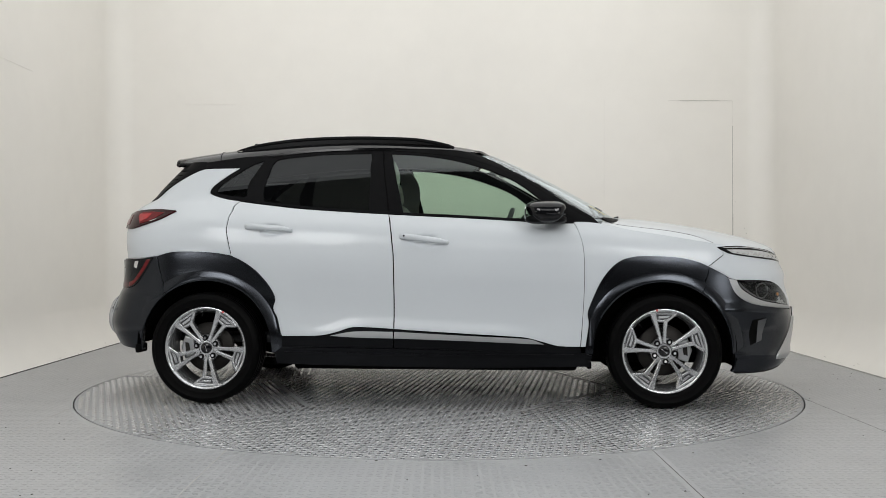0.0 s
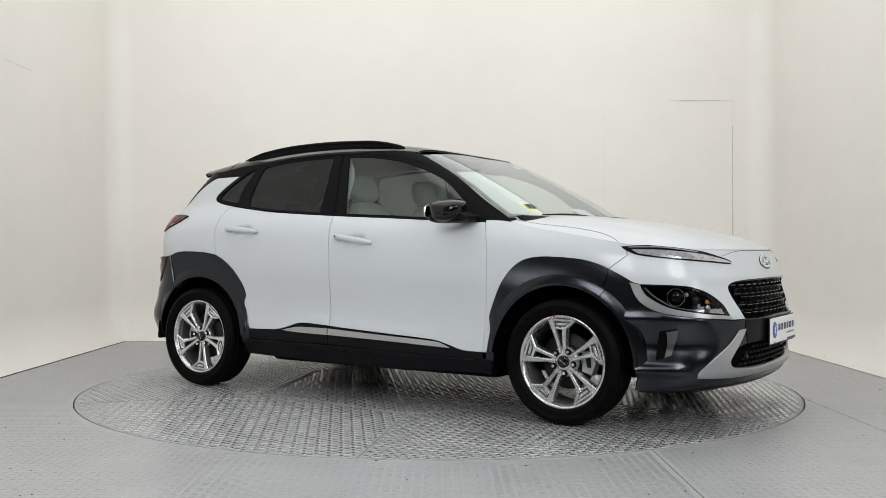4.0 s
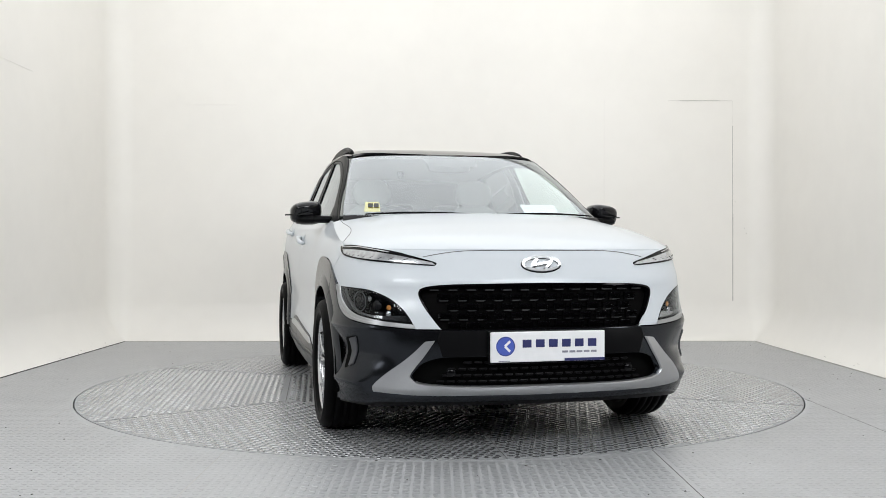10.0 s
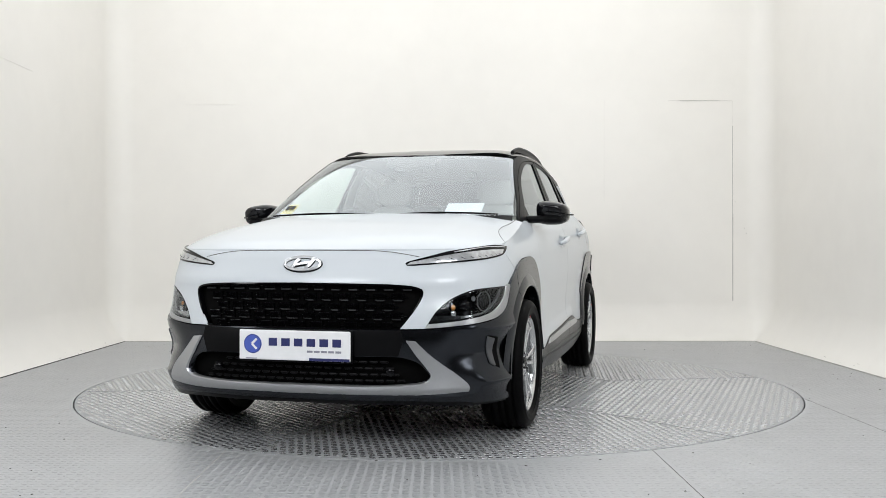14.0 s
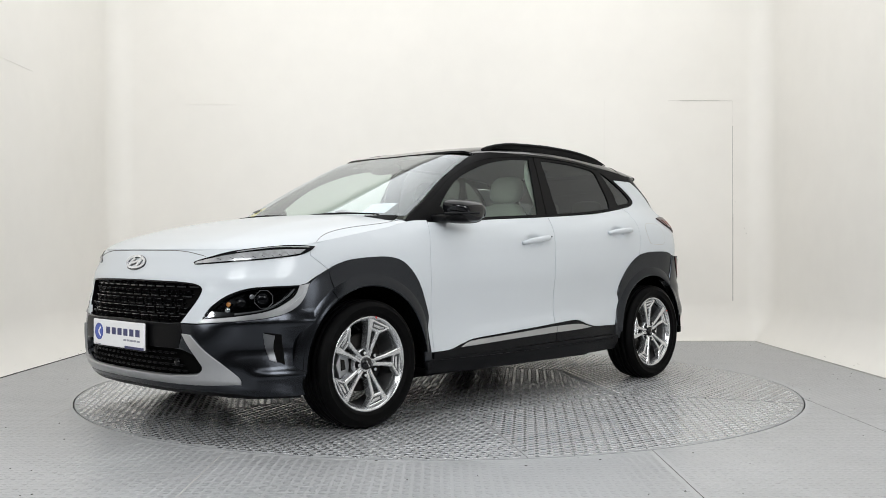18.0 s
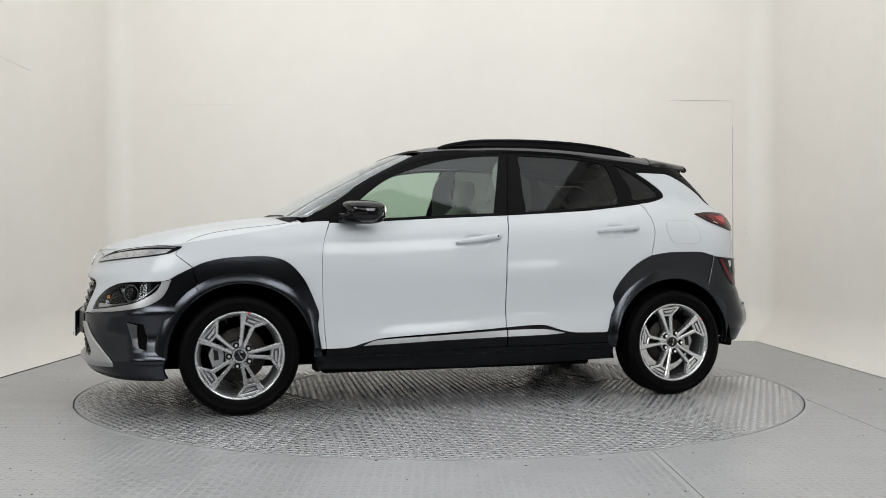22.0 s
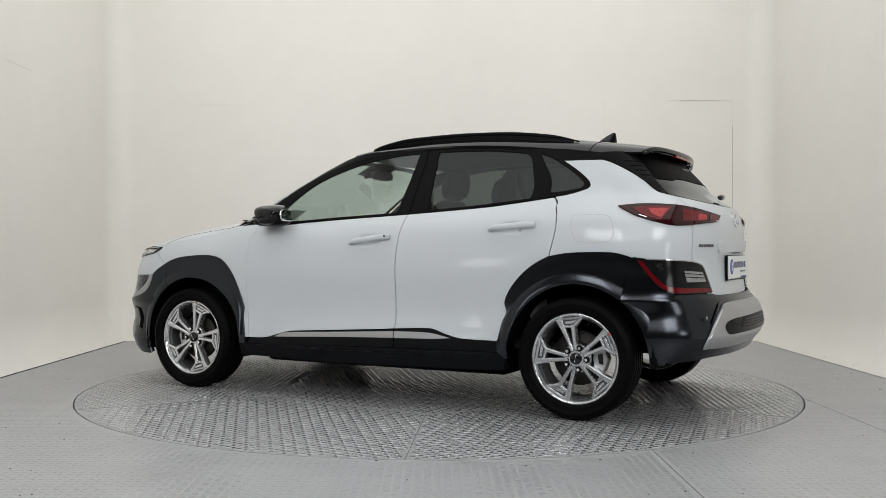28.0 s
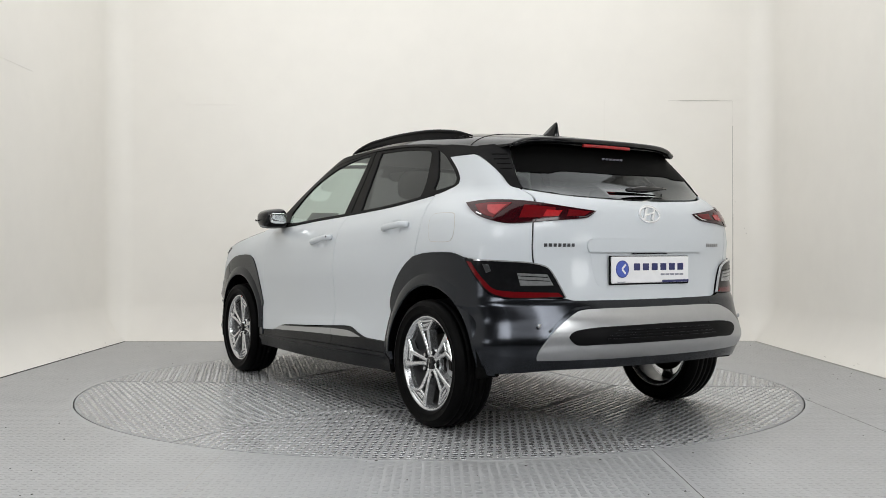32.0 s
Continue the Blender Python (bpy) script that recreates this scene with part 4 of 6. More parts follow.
panel("upper_shade", CABIN, across_rear(CABIN, [c((CABIN.a3, 1.266)), CR(0.36, 1.270), CR(0.43, 1.258), c(CR(0.584, 1.262)), CR(0.563, 1.325), c(CR(0.527, 1.407)), c((CABIN.a3, 1.444))]), MATTEBLACK, parent=rear_glass, lift=0.0005, thick=0.001, both=False, label="black upper band of the rear window")


def spoiler_at(u, v):
    """The underside of the spoiler: from the rear window's head back to the lip."""
    x = -1.50 + (-1.645 + 0.078 * abs(v) ** 2.5 + 1.50) * u
    half = 0.525 - 0.015 * u
    top = roof_at((x - 0.335) / (-1.648 - 0.335), v * 0.95)[2]
    return (x, v * half, top - 0.045 + 0.012 * u * u)


loft_mesh("spoiler_lip", spoiler_at, 6, 24, ROOFBLACK, 0.004)
lip = []
for j in range(25):
    v = -1 + j / 12
    p = roof_at(1.0, v * 0.985)
    lip.append((p[0] + 0.006, p[1], p[2] - 0.014))
part("spoiler_edge", tube_bm(lip, 0.019, 8, 0.85), ROOFBLACK, car, smooth=True)
low_lip = [roof_at(1.0, -0.30 + 0.05 * j) for j in range(13)]
part("brake_light", tube_bm([(p[0] + 0.001, p[1], p[2] - 0.034) for p in low_lip], 0.009, 8), REDBRIGHT, car, "red high-level brake light")
for i, y in enumerate((0.06, 0.035, 0.01, -0.015, -0.04, -0.065)):
    a, z = CR(y - 0.02, 1.345)
    m = CABIN.at(a, z) + CABIN.normal(a, z) * 0.003
    bm = box_bm(0, 0, 0, 0.002, 0.016, 0.014)
    ob = part("print_bar", bm, GREYPRINT, rear_glass)
    ob.location, ob.rotation_euler = m, (0, -0.72, 0)
# rear wiper
pts = []
for i in range(9):
    q = i / 8
    a, z = CR(0.08 - 0.31 * q, 1.150 + 0.020 * q)
    pts.append(CABIN.at(a, z) + CABIN.normal(a, z) * 0.03)
part("rear_wiper", tube_bm(pts, lambda q: 0.007 + 0.016 * math.sin(math.pi * min(1.0, 0.15 + q * 0.85)) ** 1.5, 8, 0.8), GLOSSBLACK, car, smooth=True)

JOINT_U = (-1.34 - 0.335) / (-1.648 - 0.335)
part("roof_joint", tube_bm([tuple(Vector(roof_at(JOINT_U, -0.995 + 1.99 * j / 40)) + Vector((0, 0, 0.0006))) for j in range(41)], 0.0022, 6), DARKHOLE, car)

# aerial fin and roof rails
bm = egg_bm((-1.185, 0, 1.512), (0.075, 0.030, 0.078), 2.0, 20, 14, lambda p: Vector((p.x * (1 - 0.55 * max(0, p.z)) - 0.72 * max(0, p.z) ** 1.3, p.y * (1 - 0.75 * max(0, p.z)), p.z)))
part("aerial_fin", bm, GLOSSBLACK, car, smooth=True)
RAIL_Z = spline((0.16, 1.482), (0.08, 1.512), (-0.05, 1.545), (-0.3, 1.564), (-0.6, 1.567), (-0.9, 1.551), (-1.1, 1.522), (-1.26, 1.483))
for sgn in (1, -1):
    pts = [(0.11 - 1.32 * i / 40, sgn * (cabin_side(0.11 - 1.32 * i / 40, 1.48) - 0.055), RAIL_Z(0.11 - 1.32 * i / 40) - 0.016) for i in range(41)]
    rail = part("roof_rail", tube_bm([(p[0], p[1], p[2] + 0.002) for p in pts], lambda q: (0.0095 + 0.0045 * max(0.0, 1 - 8 * q)) * min(1.0, 0.7 + 12 * q, 0.35 + 6 * (1 - q)), 10, 1.15), SATINBLACK, car, smooth=True)
    web = bmesh.new()
    feet = []
    for p in pts[1:-1]:
        low = roof_at((p[0] - 0.335) / (-1.648 - 0.335), 0.90)[2] - 0.010
        feet.append([web.verts.new((p[0], p[1] + w, z)) for w, z in ((-0.004, p[2]), (0.004, p[2]), (0.006, min(low, p[2] - 0.004)), (-0.006, min(low, p[2] - 0.004)))])
    for f0, f1 in zip(feet, feet[1:]):
        for k in range(4):
            web.faces.new((f0[k], f0[(k + 1) % 4], f1[(k + 1) % 4], f1[k]))
    bmesh.ops.recalc_face_normals(web, faces=web.faces[:])
    part("rail_web", web, SATINBLACK, rail)
    for q in (0.06, 0.94):
        x = 0.11 - 1.32 * q
        part("rail_foot", box_bm(x, sgn * (cabin_side(x, 1.48) - 0.055), RAIL_Z(x) - 0.040, 0.06, 0.018, 0.03, 0.006), SATINBLACK, rail)
    part("roof_groove", tube_bm([(p[0], p[1] + sgn * 0.002, roof_at((p[0] - 0.335) / (-1.648 - 0.335), 0.9)[2] - 0.006) for p in pts], 0.009, 6, 0.4), DARKHOLE, car)

# ---- cladding: wheel arches, sills, bumpers ----
ARCH = {1: (1.29, 0.320), -1: (-1.30, 0.322)}


def arch_line(end, a0, a1, r=0.385, n=14):
    cx, cz = ARCH[end]
    return [S(cx + r * math.cos(math.radians(a0 + (a1 - a0) * i / n)), cz + r * math.sin(math.radians(a0 + (a1 - a0) * i / n))) for i in range(n + 1)]


def arch_lip(end, a0, a1, crease, parent):
    """The lip swells out from its crease to the wheel opening and turns in there. crease gives its radius by the angle."""
    cx, cz = ARCH[end]
    n = max(8, int(abs(a1 - a0) / 2.5))
    prof = [(1.0, 0.004), (0.95, 0.0061), (0.85, 0.0090), (0.70, 0.0124), (0.52, 0.0158), (0.34, 0.0183), (0.18, 0.0198), (0.06, 0.0200), (0.0, 0.0170), (0.0, -0.030)]
    for k, sgn in enumerate((1, -1)):
        verts, faces = [], []
        for i in range(n + 1):
            ang = a0 + (a1 - a0) * i / n
            ca, sa = math.cos(math.radians(ang)), math.sin(math.radians(ang))
            rc = crease(ang)
            y_out = TUB.at(*S(cx + rc * ca, cz + rc * sa)).y
            y_in = TUB.at(*S(cx + 0.383 * ca, cz + 0.383 * sa)).y
            for q, rise in prof:
                r = 0.383 + (rc - 0.383) * q
                verts.append((cx + r * ca, sgn * (y_in + (y_out - y_in) * q + rise), cz + r * sa))
        m = len(prof)
        for i in range(n):
            for j in range(m - 1):
                f = (i * m + j, i * m + j + 1, (i + 1) * m + j + 1, (i + 1) * m + j)
                faces.append(f if (sgn > 0) == (a1 < a0) else tuple(reversed(f)))
        for i in (0, n):
            faces.append(tuple(i * m + j for j in range(m)))
        ob = mesh_object("arch_lip", verts, faces, CLAD, parent[k] if isinstance(parent, list) else parent)
        ob.data.shade_smooth()
        ob.data.set_sharp_from_angle(angle=math.radians(40))


arch_f = arch_line(1, 58, 172)
trims = panel("wheel_arch_trim", TUB, [c(S(0.865, 0.339)), *FRONT_ARCH_EDGE, c(S(1.543, 0.789)), c(arch_f[0]), *arch_f[1:-1], c(arch_f[-1]), c(S(0.905, 0.30)), c(S(0.862, 0.30))], CLAD, lift=0.008, thick=0.03, res=0.022, step=0.012, label="dark grey front wheel arch trim")
arch_lip(1, 57.0, 176, spline((56, 0.450), (100, 0.450), (140, 0.449), (152, 0.446), (160, 0.434), (168, 0.420), (176, 0.414)), trims)
arch_r = arch_line(-1, 8, 127)
trims = panel("wheel_arch_trim", TUB, [c(S(-0.856, 0.389)), *REAR_ARCH_EDGE, c(S(-1.152, 0.849)), S(-1.259, 0.866), S(-1.389, 0.871), S(-1.503, 0.868), c(S(-1.586, 0.846)), S(-1.57, 0.759), c(arch_r[-1]), *reversed(arch_r[1:-1]), c(arch_r[0]), c(S(-0.915, 0.30)), c(S(-0.858, 0.30))], CLAD, lift=0.008, thick=0.03, res=0.022, step=0.012, label="dark grey rear wheel arch trim")
arch_lip(-1, 3, 127.1, spline((3, 0.428), (10, 0.436), (20, 0.443), (30, 0.448), (60, 0.449), (127, 0.450)), trims)

panel("door_cladding", TUB, [c(S(-0.213, 0.431)), S(-0.126, 0.424), S(0.197, 0.406), S(0.52, 0.387), S(0.617, 0.365), S(0.713, 0.340), c(S(0.836, 0.336)), c(S(0.842, 0.30)), c(S(-0.213, 0.325))], SILL, parent=front_door, lift=0.005, gap=0.0015, label="black door cladding")
panel("door_cladding", TUB, [c(S(-0.217, 0.431)), S(-0.385, 0.440), S(-0.465, 0.437), S(-0.546, 0.411), S(-0.643, 0.391), c(S(-0.856, 0.387)), c(S(-0.862, 0.33)), c(S(-0.217, 0.325))], SILL, parent=rear_door, lift=0.005, gap=0.0015, label="black door cladding")
panel("door_strip", TUB, [c(S(0.633, 0.351)), S(0.553, 0.379), S(0.197, 0.397), c(S(-0.211, 0.417)), c(S(-0.211, 0.380)), S(0.197, 0.368), S(0.552, 0.354)], SILVER, parent=front_door, lift=0.014, thick=0.01, label="satin silver door strip")
panel("door_strip", TUB, [c(S(-0.219, 0.417)), S(-0.385, 0.419), S(-0.465, 0.415), c(S(-0.578, 0.393)), S(-0.449, 0.385), c(S(-0.219, 0.380))], SILVER, parent=rear_door, lift=0.014, thick=0.01, label="satin silver door strip")
panel("sill", TUB, [c(S(0.862, 0.302)), c(S(-0.213, 0.322)), c(S(-0.862, 0.327)), c(S(-0.895, 0.30)), c(S(-0.893, 0.232)), S(-0.645, 0.226), S(0.198, 0.218), c(S(0.885, 0.230)), c(S(0.90, 0.29))], SILL, lift=lambda a, z: 0.012 if z > 0.262 else 0.004, thick=0.03, label="black plastic sill")
ribbon("sill_ridge", TUB, [S(0.80, 0.292), S(0.3, 0.288), S(-0.3, 0.292), S(-0.84, 0.302)], 0.012, SILL, lift=0.018, depth=0.012)

LOW_R = 0.016


def rear_rise(a, z):
    """A ledge under the lamp, a hollow below it, and the skirt coming out again."""
    side = ease((TUB.at(a, z).x + 2.02) / 0.10)
    return LOW_R + side * (0.006 * math.exp(-((z - 0.622) / 0.024) ** 2) - 0.008 * math.exp(-((z - 0.545) / 0.05) ** 2) + 0.004 * math.exp(-((z - 0.44) / 0.04) ** 2))


arch_rr = arch_line(-1, 129, 179)
rear_bumper = panel("rear_bumper", TUB, across_rear(TUB, [c((TUB.a3, 0.637)), RE(0.19, 0.637), RE(0.47, 0.640), RE(0.507, 0.651), c(S(-1.79, 0.651)), S(-1.722, 0.679), S(-1.667, 0.744), c(S(-1.605, 0.838)), c(S(-1.588, 0.844)), S(-1.572, 0.759), c(arch_rr[0]), *arch_rr[1:-1], c(S(-1.686, 0.345)), c(S(-1.68, 0.315)), S(-1.744, 0.315), c(S(-1.90, 0.335)), RE(0.528, 0.338), c((TUB.a3, 0.338))]), CLAD, both=False, lift=rear_rise, thick=0.03, res=0.022, step=0.012, label="dark grey rear bumper")[0]
arch_lip(-1, 127.7, 183, lambda a: 0.449, rear_bumper)
panel("diffuser", TUB, across_rear(TUB, [c((TUB.a3, 0.596)), RE(0.395, 0.594), RE(0.49, 0.580), RE(0.607, 0.502), S(-1.903, 0.40), c(S(-1.90, 0.333)), RE(0.528, 0.331), c((TUB.a3, 0.331))]), SILVER, both=False, lift=lambda a, z: LOW_R + 0.008 + 0.012 * ease((0.60 - z) / 0.05) - 0.030 * ease((0.455 - z) / 0.12), thick=0.03, res=0.022, step=0.014, label="satin silver rear skid plate")
panel("diffuser_insert", TUB, across_rear(TUB, [c((TUB.a3, 0.522)), RE(0.40, 0.517), RE(0.515, 0.505), RE(0.545, 0.481), RE(0.51, 0.450), RE(0.40, 0.449), c((TUB.a3, 0.449))]), SATINBLACK, both=False, lift=LOW_R + 0.0225, thick=0.01, label="black slatted insert")
for k in range(4):
    z = 0.468 + 0.012 * k
    ribbon("insert_slat", TUB, [RE(0.36 - 0.02 * k, z), RE(0.2, z), (TUB.a3, z), (2 * TUB.a3 - RE(0.2, z)[0], z), (2 * TUB.a3 - RE(0.36 - 0.02 * k, z)[0], z)], 0.005, SILL, lift=LOW_R + 0.027, both=False, depth=0.006)
ribbon("skid_edge", TUB, [RE(0.40, 0.605), RE(0.50, 0.592), RE(0.62, 0.508)], 0.01, CLAD, lift=LOW_R + 0.004)
for sgn in (1, -1):
    for y, z in ((0.30, 0.56), (0.66, 0.53)):
        a, zz = RE(y, z)
        p = TUB.at(a, zz) + TUB.normal(a, zz) * (LOW_R + 0.009)
        part("parking_sensor", egg_bm((p.x, sgn * p.y, p.z), (0.004, 0.010, 0.010), 2.0, 12, 8), SILVER, car, smooth=True)

INTAKE = [c((0.0, 0.425)), FR(0.30, 0.425), FR(0.455, 0.422), FR(0.53, 0.398), FR(0.567, 0.358), FR(0.577, 0.335), FR(0.54, 0.306), FR(0.38, 0.293), c((0.0, 0.291))]
arch_ff = list(reversed(arch_line(1, 1, 56)))


def front_rise(a, z):
    """At the corners: a shelf under the lamp, a hollow round the vent, a blade below."""
    x = TUB.at(a, z).x
    side = ease((2.06 - x) / 0.12)
    shape = 0.010 * math.exp(-((z - 0.545) / 0.03) ** 2) - 0.020 * math.exp(-((z - 0.43) / 0.06) ** 2) 
    blade = 0.016 * math.exp(-((z - 0.300) / 0.028) ** 2) * ease((1.95 - x) / 0.09)
    return 0.004 + side * (0.004 + shape) + blade


front_bumper = panel("front_bumper", TUB, across_front([c((0.0, 0.538)), c(FR(0.456, 0.538)), FR(0.558, 0.538), S(1.922, 0.557), S(1.785, 0.582), S(1.70, 0.63), c(S(1.655, 0.718)), S(1.616, 0.75), c(S(1.5445, 0.788)), c(arch_ff[0]), *arch_ff[1:-1], c(S(1.678, 0.322)), c(S(1.672, 0.205)), S(1.78, 0.205), S(1.885, 0.212), S(1.95, 0.225), FR(0.534, 0.228), c((0.0, 0.228))]), CLAD, both=False, lift=front_rise, thick=0.03, res=0.022, step=0.012, holes=(across_front(INTAKE),), label="dark grey front bumper")[0]
arch_lip(1, -2, 56.5, lambda a: 0.449, front_bumper)
panel("intake_backing", TUB, across_front([(p[0] * 1.03, 0.36 + (p[1] - 0.36) * 1.1, *p[2:]) for p in INTAKE]), DARKHOLE, both=False, lift=-0.045, thick=0.004, label="black lower intake")
# the lower mesh: rows of short gloss cells
for row in range(4):
    z = 0.312 + 0.028 * row
    wide = 0.50 - 0.03 * row
    n = int(wide / 0.046)
    for i in range(-n, n + 1):
        y = (i + (0.5 if row % 2 else 0.0)) * 0.046
        if abs(y) < wide:
            a = math.copysign(TUB.f(abs(y), z)[0], y)
            p, nn = TUB.at(a, z) - TUB.normal(a, z) * 0.022, TUB.normal(a, z)
            ob = part("intake_cell", box_bm(0, 0, 0, 0.014, 0.034, 0.010, 0.003, 1), SATINBLACK, car)
            ob.matrix_local = Matrix.Translation(p) @ Matrix.Rotation(math.atan2(nn.y, nn.x), 4, "Z") @ Matrix.Rotation(-0.35, 4, "Y")
panel("skid_plate", TUB, across_front([c((0.0, 0.295)), FR(0.38, 0.296), FR(0.543, 0.309), FR(0.580, 0.337), FR(0.567, 0.369), FR(0.524, 0.430), c(FR(0.483, 0.494)), c(FR(0.522, 0.490)), FR(0.593, 0.418), S(1.985, 0.337), S(1.943, 0.285), c(S(1.930, 0.224)), FR(0.532, 0.229), c((0.0, 0.229))]), SILVER, both=False, lift=lambda a, z: 0.016 - 0.018 * ease((0.288 - z) / 0.05), thick=0.03, res=0.02, step=0.012, label="satin silver front skid plate")
panel("chin", TUB, across_front([c((0.0, 0.228)), FR(0.53, 0.228), S(1.93, 0.223), c(S(1.70, 0.222)), c(S(1.69, 0.195)), S(1.90, 0.198), FR(0.53, 0.210), c((0.0, 0.212))]), SATINBLACK, both=False, lift=0.005, thick=0.02)
panel("air_vent", TUB, [c(S(1.792, 0.490)), c(S(1.868, 0.503)), S(1.862, 0.45), c(S(1.842, 0.382)), c(S(1.776, 0.352)), S(1.778, 0.41)], DARKHOLE, lift=lambda a, z: front_rise(a, z) + 0.0025, thick=0.003, res=0.02, label="black corner air vent")
# A paler panel over the black vent imitates the lit wall of its hollow.
panel("vent_lit_wall", TUB, [c(S(1.822, 0.486)), c(S(1.870, 0.498)), S(1.864, 0.45), c(S(1.842, 0.378)), c(S(1.812, 0.366)), S(1.826, 0.43)], SATINGREY, lift=lambda a, z: front_rise(a, z) + 0.008, thick=0.008, res=0.02, label="grey panel standing for the vent's lit inner wall")
panel("bumper_centre", TUB, across_front([c((0.0, 0.536)), c(FR(0.462, 0.536)), c(FR(0.474, 0.497)), c(FR(0.452, 0.426)), FR(0.30, 0.427), c((0.0, 0.427))]), SATINBLACK, parent=front_bumper, both=False, lift=0.0075, thick=0.004, res=0.03, label="satin black middle of the bumper")
a, z = FR(0.415, 0.352)
p = TUB.at(a, z) - TUB.normal(a, z) * 0.022
for sgn in (1, -1):
    part("fog_sensor", egg_bm((p.x, sgn * p.y, p.z), (0.012, 0.022, 0.020), 2.2, 16, 10), GRILLEBLACK, car, smooth=True)

# ---- grille ----
GRILLE = [c((0.0, 0.737)), FR(0.382, 0.732), FR(0.495, 0.724), FR(0.538, 0.71), FR(0.543, 0.685), FR(0.518, 0.629), c(FR(0.456, 0.541)), c((0.0, 0.541))]
grille = panel("grille", TUB, across_front(GRILLE), DARKHOLE, both=False, lift=-0.040, thick=0.003, label="gloss black grille of ribbed blocks in staggered rows")[0]
ribbon("grille_frame", TUB, across_front([(p[0], p[1]) for p in GRILLE]), 0.012, GRILLEBLACK, parent=grille, both=False, closed=True, lift=-0.004, depth=0.03)
RIBS = [(-0.012, -0.0175), (0.006, -0.0165), (0.0085, -0.0095), (0.003, -0.0088), (0.0105, -0.0015), (0.005, -0.0008), (0.0125, 0.0065), (0.007, 0.0072), (0.0140, 0.0145), (0.010, 0.0175), (-0.012, 0.0175)]
bm = bmesh.new()
sides = [[bm.verts.new((x - 0.010 * (abs(w) > 0.02), w * (1.0 if x > 0 else 0.86), z)) for x, z in RIBS] for w in (-0.029, -0.019, 0.019, 0.029)]
for s0, s1 in zip(sides, sides[1:]):
    for i in range(len(RIBS)):
        j = (i + 1) % len(RIBS)
        bm.faces.new((s0[i], s0[j], s1[j], s1[i]))
bm.faces.new(sides[0])
bm.faces.new(list(reversed(sides[-1])))
bmesh.ops.recalc_face_normals(bm, faces=bm.faces[:])
BLOCK_MESH = bpy.data.meshes.new("grille_block")
bm.to_mesh(BLOCK_MESH)
bm.free()
BLOCK_MESH.materials.append(mat("polished_black_blocks", (0.003, 0.003, 0.0035), 0.12, spec=0.42, vary=0.1, scale=8))
for row in range(5):
    z = 0.558 + 0.0405 * row
    wide = 0.445 + 0.085 * (row / 4)
    n = int(wide / 0.080) + 1
    for i in range(-n, n + 1):
        y = (i + (0.5 if row % 2 else 0.0)) * 0.080
        if abs(y) > wide - 0.020:
            continue
        a = math.copysign(TUB.f(abs(y), z)[0], y)
        nn = TUB.normal(a, z)
        ob = new("grille_block", BLOCK_MESH)
        ob.parent = grille
        ob.matrix_local = Matrix.Translation(TUB.at(a, z) - nn * 0.024) @ Matrix.Rotation(math.atan2(nn.y, nn.x), 4, "Z")
        rod = part("grille_rod", box_bm(0, 0, 0, 0.006, 0.014, 0.004, 0.001, 1), GRILLEBLACK, grille)
        rod.matrix_local = Matrix.Translation(TUB.at(a + 0.040, z) - TUB.normal(a + 0.040, z) * 0.030) @ Matrix.Rotation(math.atan2(nn.y, nn.x), 4, "Z")

# dark flanges behind the shut lines
for line in ([S(0.806, 1.03), *FRONT_DOOR_EDGE, S(0.838, 0.345)], [S(-0.256, 1.08), S(-0.241, 1.022), S(-0.223, 0.891), S(-0.216, 0.697), S(-0.215, 0.503), S(-0.215, 0.34)],
             [S(-1.158, 1.135), S(-1.167, 1.119), S(-1.182, 1.068), S(-1.187, 1.003), S(-1.172, 0.921), S(-1.155, 0.855)], FRONT_ARCH_EDGE, REAR_ARCH_EDGE,
             [S(0.83, 0.338), S(0.713, 0.341), S(0.617, 0.366), S(0.52, 0.388), S(0.197, 0.407), S(-0.215, 0.432), S(-0.385, 0.441), S(-0.465, 0.438), S(-0.546, 0.412), S(-0.643, 0.392), S(-0.856, 0.388)],
             [RE(0.588, 1.17), S(-1.817, 1.10), S(-1.85, 1.007), S(-1.852, 0.889), S(-1.852, 0.82)], [S(1.625, 0.90), S(1.63, 0.857), S(1.545, 0.788)]):
    ribbon("inner_flange", TUB, line, 0.05, DARKHOLE, lift=-0.014)

# ---- wheels ----
TYRE_R, RIM_K = 0.318, 1.042


def polar(r, deg):
    return (r * RIM_K * math.cos(math.radians(deg)), r * RIM_K * math.sin(math.radians(deg)))


def rim_lathe(profile, n=64):
    return lathe_bm([(r * RIM_K, y) for r, y in profile], n)


def strip(r0, d0, r1, d1, wide):
    """A straight narrow outline between two places on the wheel's face."""
    p, q = Vector(polar(r0, d0)), Vector(polar(r1, d1))
    o = (q - p).normalized() * wide / 2
    o = Vector((-o.y, o.x))
    return [tuple(p - o), tuple(q - o), tuple(q + o), tuple(p + o)]


def spoke_bm(outline, y0, y1, bevel):
    """A chamfered bar of the wheel's face, which dips towards the hub."""
    bm = slab_bm(list(reversed(outline)), y0, y1)
    top = [f for f in bm.faces if all(v.co.y > y1 - 1e-5 for v in f.verts)]
    if bevel:
        bmesh.ops.bevel(bm, geom=list(top[0].edges), offset=bevel, segments=1, affect="EDGES", profile=0.5)
    for v in bm.verts:
        v.co.y -= 0.020 * max(0.0, 1 - math.hypot(v.co.x, v.co.z) / 0.2) ** 0.9
    return bm


